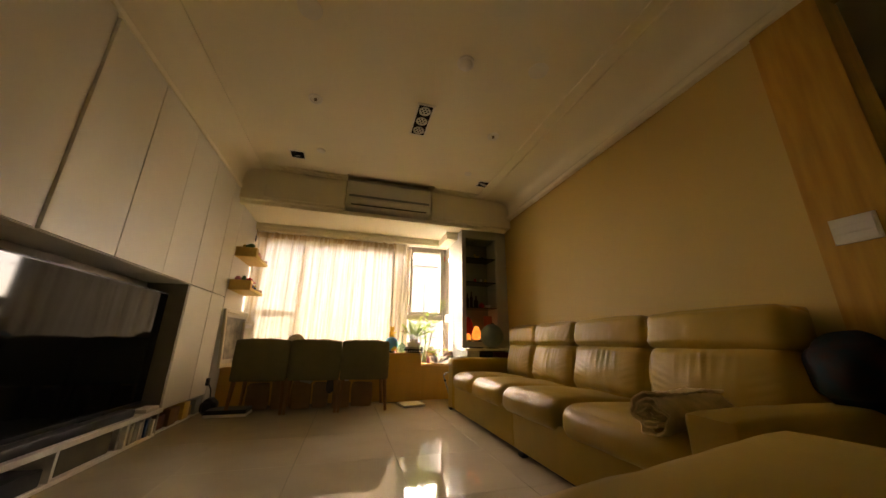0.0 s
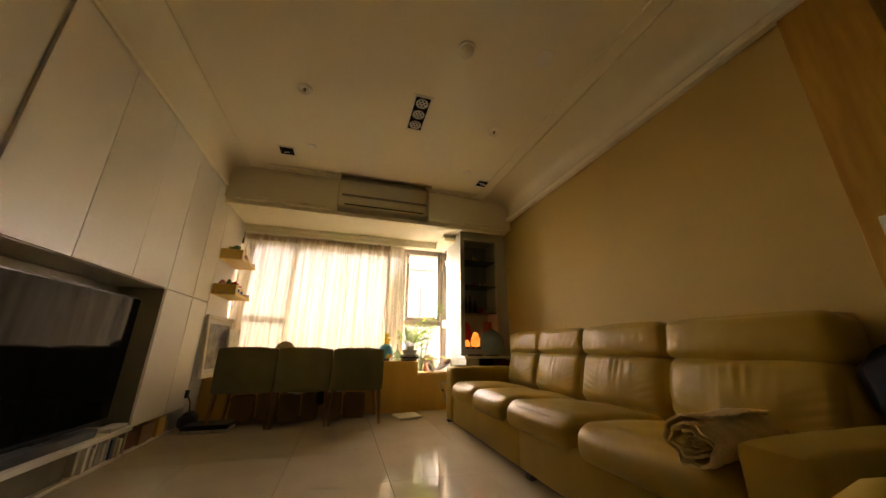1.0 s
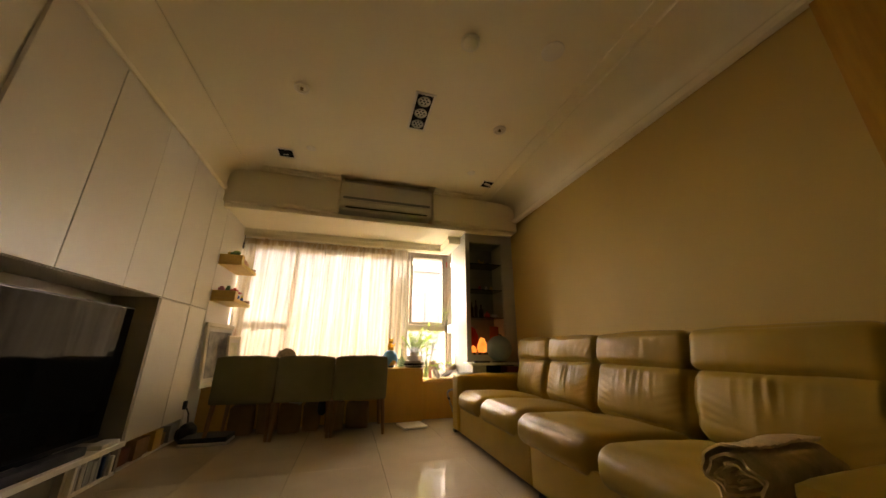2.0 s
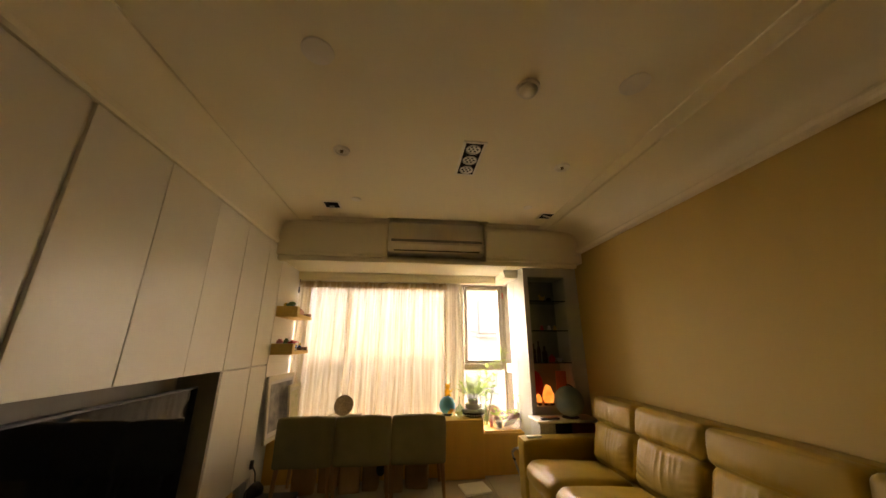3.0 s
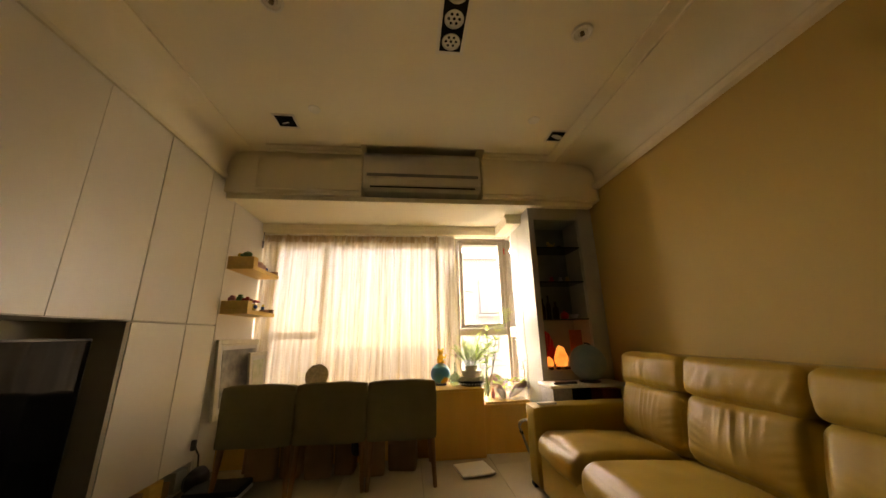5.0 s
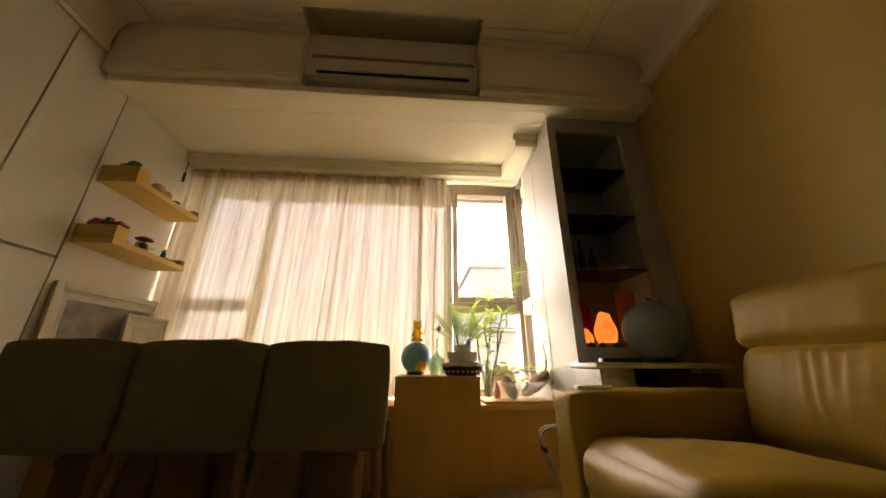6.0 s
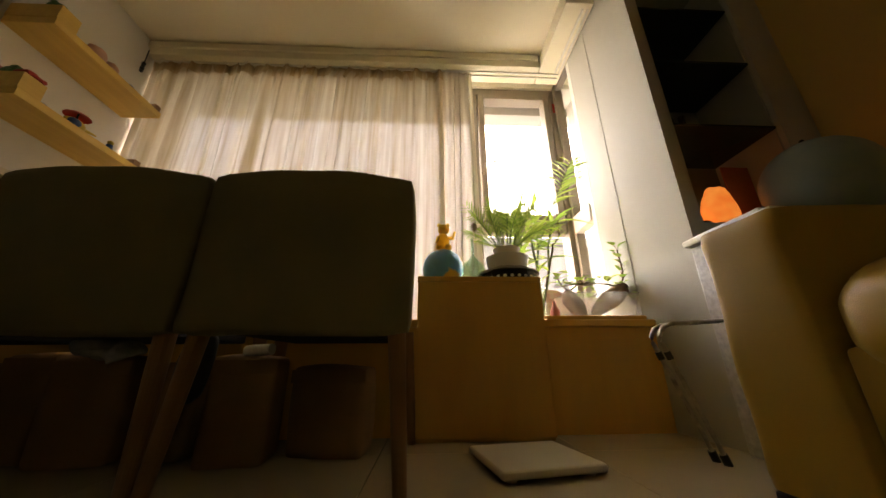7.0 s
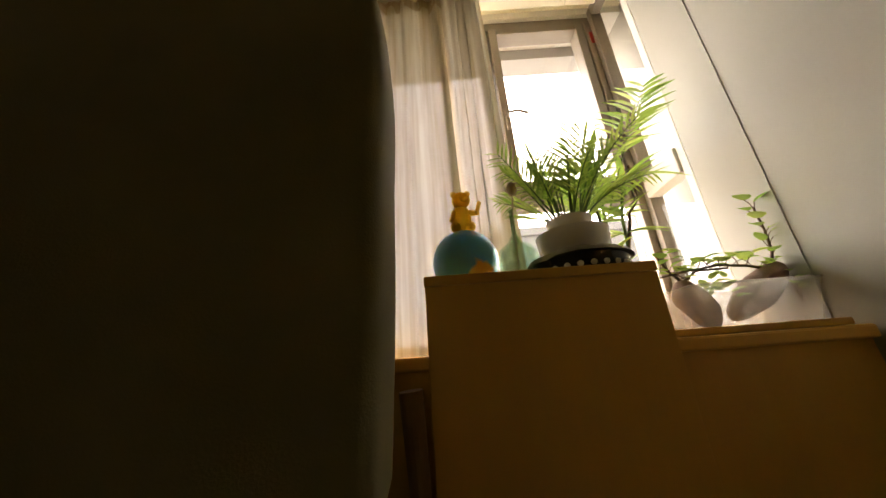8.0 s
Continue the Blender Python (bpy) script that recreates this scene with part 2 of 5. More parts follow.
# ceiling with the pocket of the air conditioner, one mesh
PX0, PX1, PY = -0.175, 0.94, 6.59
bm = boxes(((-2.02, 1.15, CEILING), (4.2, PY, 2.75)), ((-2.02, PY, CEILING), (PX0, 8.0, 2.75)), ((PX1, PY, CEILING), (4.2, 8.0, 2.75)), ((PX0, 7.02, CEILING), (PX1, 8.0, 2.75)),
           ((PX0 - .02, PY - .02, 2.86), (PX1 + .02, 7.04, 2.9)), ((PX0 - .02, PY - .02, 2.75), (PX1 + .02, PY, 2.86)), ((PX0 - .02, 7.02, 2.75), (PX1 + .02, 7.04, 2.86)),
           ((PX0 - .02, PY, 2.75), (PX0, 7.02, 2.86)), ((PX1, PY, 2.75), (PX1 + .02, 7.02, 2.86)))
structure("ceiling", bm, CEIL, "cream painted ceiling with a pocket for the air conditioner", "ceiling")
# beam before the window with a notch for the air conditioner
bm = boxes(((WESTF + .002, BEAM_Y, SOFFIT + .02), (PX0, 7.02, CEILING - .002)), ((PX1, BEAM_Y, SOFFIT + .02), (EAST - .002, 7.02, CEILING - .002)),
           ((WESTF + .002, 7.022, SOFFIT + .004), (COL_X + .2, WIN_Y - .022, CEILING - .002)), ((COL_X + .2, 7.022, SOFFIT + .1), (EAST - .002, WIN_Y - .022, CEILING - .002)))
structure("beam", bm, CEIL, "cream painted beam before the window", "beam")
bm = boxes(((WESTF + .002, BEAM_Y + .042, SOFFIT - .03), (EAST - .05, BEAM_Y + .115, SOFFIT + .018)), ((WESTF + .002, BEAM_Y + .117, SOFFIT), (EAST - .05, 7.02, SOFFIT + .018)), bevel=0.008)
structure("trim_beam", bm, CEIL, "cream ledge moulding under the beam", "trim")
def panel(x0, x1, name):
    b = boxes(((x0, BEAM_Y - .014, SOFFIT + .05), (x1, BEAM_Y - .001, CEILING - .05)), bevel=0.005)
    structure(name, b, CEIL, "flat raised panel on the beam", "trim")
panel(-1.08, PX0 - .01, "trim_panel_1")
panel(PX1 + .01, 1.80, "trim_panel_2")
# cornices: bead, cove, bead
def cornice(name, wall, sign, z0, run, y0, y1):
    pr = [(wall, z0), (wall - sign * .048, z0), (wall - sign * .066, z0 + .012), (wall - sign * .072, z0 + .03), (wall - sign * .066, z0 + .048), (wall - sign * .048, z0 + .058), (wall - sign * .026, z0 + .058), (wall - sign * .026, z0 + .068)]
    zt = CEILING - .02
    for k in range(11):
        a = k / 10 * math.pi / 2
        pr.append((wall - sign * (.03 + (run - .04) * (1 - abs(math.cos(a)) ** .55)), z0 + .07 + (zt - z0 - .07) * math.sin(a) ** .55))
    pr += [(wall - sign * (run - .01), zt), (wall - sign * (run - .01), zt + .014), (wall - sign * run, zt + .02), (wall - sign * run, CEILING - .001), (wall, CEILING - .001)]
    b = bmesh.new()
    bm_sweep(b, pr, y0, y1, "y")
    structure(name, b, CEIL, "cream plaster cornice with a cove", "trim", smooth=30)
cornice("trim_cornice_1", EAST - .002, 1, 2.385, .42, 1.352, BEAM_Y - .016)
bm = bmesh.new()
pr = [(-1.40, 2.386), (-1.322, 2.386), (-1.308, 2.40), (-1.308, 2.43), (-1.322, 2.442)] + [(-1.322 + .17 * (1 - abs(math.cos(k / 10 * math.pi / 2)) ** .6), 2.444 + .205 * math.sin(k / 10 * math.pi / 2) ** .6) for k in range(11)] + [(-1.142, 2.652), (-1.142, 2.669), (-1.40, 2.669)]
bm_sweep(bm, pr, 1.352, BEAM_Y - .016, "y")
structure("trim_cornice_2", bm, CEIL, "narrow cream cove above the cabinets", "trim", smooth=30)
bm = boxes(((1.565, 1.352, CEILING - .014), (1.597, 6.62, CEILING - .001)), bevel=0.004)
structure("trim_bead_1", bm, CEIL, "thin cream bead on the ceiling", "trim")
for i, yy in enumerate((6.63, 6.70)):
    structure(f"trim_bead_{i * 2 + 2}", boxes(((-0.98, yy, CEILING - .016), (PX0 - .003, yy + .03, CEILING - .001)), bevel=.004), CEIL, "thin cream bead on the ceiling", "trim")
    structure(f"trim_bead_{i * 2 + 3}", boxes(((PX1 + .003, yy, CEILING - .016), (1.56, yy + .03, CEILING - .001)), bevel=.004), CEIL, "thin cream bead on the ceiling", "trim")
# column with the display niche
NX0, NX1, NZ0, NZ1, NY = 1.485, 1.945, 0.715, 2.135, 7.26
bm = boxes(((COL_X, COL_Y, 0), (NX0, 7.50, SOFFIT)), ((NX1, COL_Y, 0), (EAST - .002, 7.5, SOFFIT)), ((NX0, COL_Y, NZ1), (NX1, 7.5, SOFFIT)), ((NX0, COL_Y, 0), (NX1, 7.5, NZ0)), ((NX0, NY, NZ0), (NX1, 7.5, NZ1)),
           ((COL_X + .2, 7.502, 0), (EAST - .002, 7.98, 2.5)))
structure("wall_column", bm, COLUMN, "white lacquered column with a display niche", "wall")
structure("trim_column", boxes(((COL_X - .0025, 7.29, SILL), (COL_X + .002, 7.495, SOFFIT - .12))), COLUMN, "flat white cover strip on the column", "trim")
# valance over the window, with a return beside the column
bm = boxes(((WESTF + .003, 7.55, 2.15), (1.262, 7.69, SOFFIT + .003)), ((1.264, 7.13, 2.15), (COL_X - .002, 7.69, SOFFIT + .003)), bevel=.006)
bm_box(bm, (WESTF + .003, 7.535, 2.20), (1.25, 7.549, SOFFIT), .004)
bm_box(bm, (1.250, 7.118, 2.20), (COL_X - .002, 7.131, SOFFIT), .004)
structure("trim_valance", bm, CEIL, "cream moulded curtain valance", "trim")
# bay sill and its front
structure("wall_sill", boxes(((WESTF + .003, 7.235, 0.0), (COL_X - .002, 7.255, SILL - .03))), OAK, "oak veneer front under the window sill", "wall")
structure("window_sill_1", boxes(((WESTF + .003, 7.215, SILL - .03), (COL_X - .002, WIN_Y - .022, SILL)), bevel=.006), OAK, "oak window sill board", "sill")

# ---- window ----
def bar(parent, a, b, name="frame", bevel=.006, material=None, label=""):
    return part(name, boxes((a, b), bevel=bevel), material or ALU, parent, label)
win = base("window_1", (0, WIN_Y, SILL), "taupe aluminium bay window with clear panes", "window", kind="structure")
Y0, Y1 = WIN_Y, WIN_Y + .07
bar(win, (-1.30, Y0, 2.15), (COL_X + .02, Y1, 2.21), "top_rail")
bar(win, (-1.30, Y0, SILL), (COL_X + .02, Y1, SILL + .05), "bottom_rail")
for x in (-1.30, -0.74, 0.80):
    bar(win, (x, Y0, SILL + .05), (x + .055, Y1, 2.15), "mullion")
bar(win, (1.40, Y0 - .02, SILL + .05), (1.48, Y1 + .02, 2.15), "corner_post")
for x0, x1 in ((-1.245, -.74), (.855, 1.40)):
    bar(win, (x0, Y0, 1.02), (x1, Y1, 1.1), "transom")
for a, b in (((.862, Y0 - .015, 1.105), (.905, Y1, 2.145)), ((1.352, Y0 - .015, 1.105), (1.395, Y1, 2.145)), ((.905, Y0 - .015, 1.105), (1.352, Y1, 1.15)), ((.905, Y0 - .015, 2.1), (1.352, Y1, 2.145))):
    bar(win, a, b, "sash")
bm = bmesh.new()
bm_box(bm, (.875, Y0 - .03, 1.44), (.893, Y0 - .014, 1.52), .004)
bm_tube(bm, [(.884, Y0 - .03, 1.51), (.89, Y0 - .045, 1.525), (.93, Y0 - .05, 1.53), (.985, Y0 - .045, 1.515)], .007)
part("handle", bm, ALU, win, "grey casement handle")
def pane(x0, x1, z0, z1):
    p = part("pane", boxes(((x0, Y0 + .03, z0), (x1, Y0 + .036, z1))), PANE, win)
    p.visible_shadow = False
for q in ((-1.245, -.74, SILL + .05, 1.02), (-1.245, -.74, 1.10, 2.15), (-.685, .80, SILL + .05, 2.15), (.855, 1.40, SILL + .05, 1.02), (.905, 1.352, 1.15, 2.1)):
    pane(*q)
side = base("window_2", (COL_X, 7.65, SILL), "narrow side pane of the bay window", "window", kind="structure")
bar(side, (COL_X, 7.502, SILL), (COL_X + .05, 7.54, 2.21), "side_rail", material=WHITE)
bar(side, (COL_X, 7.745, SILL), (COL_X + .06, 7.779, 2.21), "side_rail")
bar(side, (COL_X, 7.54, 2.15), (COL_X + .05, 7.745, 2.21), "top_rail")
bar(side, (COL_X, 7.54, SILL), (COL_X + .05, 7.745, SILL + .04), "bottom_rail")
bar(side, (COL_X - .01, 7.54, 1.), (COL_X + .05, 7.745, 1.11), "transom", material=WHITE)
for z0, z1 in ((SILL + .04, 1.), (1.11, 2.15)):
    p = part("pane", boxes(((COL_X + .02, 7.54, z0), (COL_X + .026, 7.745, z1))), PANE, side)
    p.visible_shadow = False

# curtain
def curtain_mesh(x0, x1, z0, z1, y, waves, seed):
    rnd = random.Random(seed)
    bm = bmesh.new()
    nx, nz = int((x1 - x0) / .009), 26
    ph = [rnd.uniform(0, 6.28) for _ in range(6)]
    rows = []
    for j in range(nz + 1):
        v = j / nz
        z = z1 - (z1 - z0) * v
        row = []
        for i in range(nx + 1):
            u = i / nx
            s = u * waves * 2 * math.pi + .9 * math.sin(u * 9 + ph[0]) + .25 * math.sin(v * 3 + u * 20 + ph[1])
            amp = .028 * (.8 + .35 * math.sin(u * 13 + ph[2])) * (.75 + .35 * v) * min(1, .4 + 2.5 * (2.15 - z))
            yy = y + amp * math.sin(s) + .010 * math.sin(2.3 * s + ph[3] + v) + .004 * math.sin(7 * u * 20 + ph[4] + 2 * v)
            row.append(bm.verts.new((x0 + (x1 - x0) * u + .014 * math.sin(2 * s + 1.5) * min(1, u * 12, (1 - u) * 12) * (.6 + .5 * math.sin(u * 17 + ph[1])) + .02 * (v - .5) * math.sin(u * 7 + ph[5]), yy, z)))
        rows.append(row)
    for a, b in zip(rows, rows[1:]):
        for i in range(nx):
            bm.faces.new((a[i], a[i + 1], b[i + 1], b[i]))
    return bm
cur = base("curtain", (-0.25, 7.66, .44), "sheer cream curtain drawn over most of the window", "curtain")
part("drape", curtain_mesh(-1.322, .60, SILL + .01, 2.149, 7.612, 13, 3), CURTAIN, cur, smooth=180)
part("drape", curtain_mesh(.57, .80, SILL + .01, 2.149, 7.612, 3, 8), CURTAIN, cur, smooth=180)
part("heading_tape", curtain_mesh(-1.322, .60, 2.065, 2.1485, 7.607, 13, 3), cloth_translucent("curtain_heading", (.76, .64, .44), .0, .13), cur, "double-thickness pleated heading", smooth=180)

rail = base("curtain_rail", (.3, 7.63, 2.14), "double cream curtain track under the valance", "curtain rail")
for yy in (7.60, 7.632):
    part("track", boxes(((-1.32, yy - .006, 2.1405), (1.405, yy + .006, 2.1495)), bevel=.002), WHITEPLASTIC, rail)
for xx in (1.375, 1.405):
    part("side_track", boxes(((xx - .006, 7.16, 2.1405), (xx + .006, 7.59, 2.1495)), bevel=.002), WHITEPLASTIC, rail)
for k in range(15):
    bm = bmesh.new()
    gx = -1.25 + k * .134
    bm_tube(bm, [(gx - .012, 7.573, 2.142), (gx, 7.571, 2.122), (gx + .012, 7.573, 2.142)], .0022, 6)
    part("hook", bm, WHITEPLASTIC, rail, smooth=60)

# ---- outside ----
HAZE = mat("pale_house_render", (.085, .083, .078), .9, vary=.15, scale=.5)
HAZEWIN = mat("far_window_glass", (.03, .032, .035), .3, vary=.1)
structure("ground", boxes(((-150, 8.4, -9.2), (150, 300, -9.0))), mat("outdoor_ground", (.55, .53, .48), .9), "pale ground far below the window", "ground")
structure("eave", boxes(((-3, 7.985, 2.135), (4.5, 8.11, 2.80))), mat("eave_concrete", (.42, .40, .37), .9, vary=.08), "pale concrete hood over the window", "eave")
def house(x0, x1, y0, z1, rows, cols):
    h = base("apartment_house", ((x0 + x1) / 2, y0 + 3, -9), "pale rendered apartment house seen through the window", "house")
    part("wall", boxes(((x0, y0, -9), (x1, y0 + 6, z1))), HAZE, h)
    part("parapet", boxes(((x0 - .1, y0 - .1, z1), (x1 + .1, y0 + 6.1, z1 + .25)), bevel=.03), HAZE, h)
    for r in range(rows):
        for c in range(cols):
            cx, cz = x0 + (c + .5) * (x1 - x0) / cols, z1 - 1.3 - r * 2.9
            w = part("window", boxes(((cx - .55, y0 - .05, cz - .6), (cx + .55, y0 - .002, cz + .6)), bevel=.02), HAZEWIN, h)
            part("sill", boxes(((cx - .65, y0 - .14, cz - .7), (cx + .65, y0 - .052, cz - .62))), HAZE, w)
house(2.2, 6.4, 15.0, 3.6, 3, 2)
house(7.2, 11.5, 17.0, 1.2, 2, 2)
house(-4.5, 1.4, 18.0, -.6, 2, 3)

# ---- wall cabinet on the west side ----
def cabinet_unit(name, y0, y1, z0, z1, label, x0=-1.85, g0=.0042, g1=.0042):
    c = base(name, (x0, (y0 + y1) / 2, z0), label, "cabinet", "built-in wall cabinets")
    part("body", boxes(((x0, y0 + .001, z0), (FACE - .02, y1 - .001, z1))), LACQUER, c)
    part("door", boxes(((FACE - .018, y0 + g0, z0 + .004), (FACE, y1 - g1, z1 - .004)), bevel=.0025), LACQUER, c)
    return c
TV_Y0, TV_Y1, TV_Z0, TV_Z1 = 4.10, 6.13, .15, 1.15
SEAMS = [1.9, 2.37, 2.84, 3.31, 3.78, 4.20, 4.66, 5.16, 5.67, 6.13, 6.60, CAB_END]
for a, b in zip(SEAMS, SEAMS[1:]):
    cabinet_unit("wall_cabinet", a, b, TV_Z1 + .003, 2.383, "tall off-white lacquered cupboard door without a handle",
                 g0={4.66: .014, 5.67: .0015}.get(a, .0042), g1={4.66: .014, 5.67: .0015}.get(b, .0042))
for a, b in zip(SEAMS[-3:], SEAMS[-2:]):
    cabinet_unit("base_cabinet", a, b, TV_Z0 + .02, TV_Z1, "off-white lacquered lower cupboard above an open slot")
for a, b in ((1.9, 3.0), (3.0, 4.10)):
    cabinet_unit("base_cabinet", a, b, .0, TV_Z1, "off-white lacquered lower cupboard beside the television")
# the television's niche and ledge
tvn = base("tv_niche", (-1.6, 4.95, 0), "grey laminate television niche with a white ledge", "media unit")
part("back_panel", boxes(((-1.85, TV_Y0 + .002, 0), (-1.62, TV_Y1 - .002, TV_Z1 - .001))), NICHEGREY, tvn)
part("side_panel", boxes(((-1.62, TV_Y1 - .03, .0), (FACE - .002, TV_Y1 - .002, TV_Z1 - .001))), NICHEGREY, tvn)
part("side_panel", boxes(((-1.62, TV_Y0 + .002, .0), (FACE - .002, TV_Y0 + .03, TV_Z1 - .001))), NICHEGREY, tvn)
part("ledge", boxes(((-1.62, TV_Y0 + .03, .165), (FACE + .03, TV_Y1 - .032, .195)), bevel=.003), LACQUER, tvn, "white lacquered ledge")
part("floor_board", boxes(((-1.62, TV_Y0 + .03, .001), (FACE + .01, TV_Y1 - .032, .022)), bevel=.003), LACQUER, tvn)
part("divider", boxes(((-1.62, 5.18, .022), (FACE + .005, 5.20, .165))), LACQUER, tvn)
slot = base("cabinet_slot", (-1.6, 6.4, 0), "open low slot under the cupboards with clutter", "shelf")
part("back_panel", boxes(((-1.85, TV_Y1, .0), (-1.80, CAB_END, .168))), DARKGAP, slot)
part("floor_board", boxes(((-1.80, TV_Y1, .001), (FACE - .01, CAB_END, .015))), LACQUER, slot)
part("side_panel", boxes(((-1.80, CAB_END - .017, .016), (FACE - .005, CAB_END, .168))), LACQUER, slot)

tv = base("television", (-1.47, 5.25, .195), "large black flat television on the white ledge", "television")
TX = -1.425
part("bezel", boxes(((TX - .045, 4.43, .235), (TX, 6.035, 1.06)), bevel=.006), BLACKPLASTIC, tv)
part("screen", boxes(((TX + .0005, 4.442, .262), (TX + .003, 6.023, 1.048))), SCREEN, tv, "glossy dark screen")
part("foot", boxes(((TX - .12, 4.90, .1955), (TX + .06, 4.93, .24)), bevel=.004), BLACKPLASTIC, tv)
part("foot", boxes(((TX - .12, 5.64, .1955), (TX + .06, 5.67, .24)), bevel=.004), BLACKPLASTIC, tv)

# ---- wooden jamb by the hall ----
jamb = structure("trim_jamb", boxes(((EAST - .03, JAMB0, 0), (2.27, JAMB1, 2.383)), bevel=.004), POSTWOOD, "honey-coloured wooden panel beside the dark hall opening", "door jamb")

# ---- air conditioner ----
ac = base("air_conditioner", (.38, 6.86, 2.40), "white split air conditioner recessed in the beam", "air conditioner")
bm = bmesh.new()
prof = [(6.995, 2.35), (6.83, 2.338), (6.788, 2.35), (6.772, 2.385), (6.768, 2.50), (6.772, 2.68), (6.795, 2.715), (6.995, 2.725)]
bm_sweep(bm, prof, -.170, .930, "x")
part("body", bm, WHITEPLASTIC, ac)
part("grey_band", boxes(((-.136, 6.761, 2.462), (.906, 6.7675, 2.492)), bevel=.003), mat("ac_band", (.30, .30, .28), .4), ac, "dark grey band")
bm = bmesh.new()
bm_sweep(bm, [(6.769, 2.455), (6.754, 2.453), (6.748, 2.43), (6.768, 2.377), (6.780, 2.372), (6.785, 2.38)], -.115, .885, "x")
part("louvre", bm, WHITEPLASTIC, ac)
part("air_slot", boxes(((-.10, 6.770, 2.358), (.87, 6.795, 2.367))), DARKGAP, ac)

# ---- sofa ----
def cushion_mesh(size, puff=.03, cuts=14, seed=0, roundness=.05):
    """A soft block centred on its base, with rounded edges, a full belly and folds."""
    sx, sy, sz = size
    t = bmesh.new()
    bmesh.ops.create_cube(t, size=1)
    bmesh.ops.subdivide_edges(t, edges=t.edges[:], cuts=cuts, use_grid_fill=True)
    for v in t.verts:
        p = v.co.copy() * 2
        q = Vector((p.x * sx / 2, p.y * sy / 2, p.z * sz / 2))
        inner = Vector((max(-sx / 2 + roundness, min(sx / 2 - roundness, q.x)), max(-sy / 2 + roundness, min(sy / 2 - roundness, q.y)), max(-sz / 2 + roundness, min(sz / 2 - roundness, q.z))))
        d = q - inner
        if d.length > 1e-6:
            q = inner + d.normalized() * roundness
        belly = (1 - p.x ** 2) * (1 - p.y ** 2) if abs(p.z) > .99 else (1 - p.z ** 2) * .4
        n = Vector((p.x if abs(p.x) > .99 else 0, p.y if abs(p.y) > .99 else 0, p.z if abs(p.z) > .99 else 0))
        if n.length:
            if abs(p.x) > .99:
                belly = (1 - p.y ** 2) * (1 - p.z ** 2)
            elif abs(p.y) > .99:
                belly = (1 - p.x ** 2) * (1 - p.z ** 2)
            q += n.normalized() * puff * belly
        q += Vector((noise.noise(q * 7 + Vector((seed, 0, 0))), noise.noise(q * 7 + Vector((0, seed, 3))), noise.noise(q * 7 + Vector((5, 0, seed))))) * .006
        v.co = q + Vector((0, 0, sz / 2))
    return t
SX0, SX1 = 1.14, 2.08
sofa = base("sofa", (1.56, 5.2, 0), "tan leather four-seat sofa with headrests", "sofa")
SEAT_Y = [6.45, 5.90, 5.29, 4.59, 3.87]
for y0, y1 in ((3.872, 5.148), (5.151, 6.448)):
    bm = bmesh.new()
    bm_box(bm, (SX0 + .02, y0, .022), (SX1, y1, .27), .012, 3)
    part("frame", bm, LEATHER, sofa)
for y0, y1 in ((6.45, 6.635), (3.69, 3.87)):
    bm = bmesh.new()
    join(bm, cushion_mesh((SX1 - SX0 - .02, y1 - y0, .512 if y0 > 5 else .462), .004, roundness=.024), pose((SX0 + SX1) / 2 - .005, (y0 + y1) / 2, .022))
    part("arm", bm, LEATHER, sofa, smooth=60)
prnd = random.Random(21)
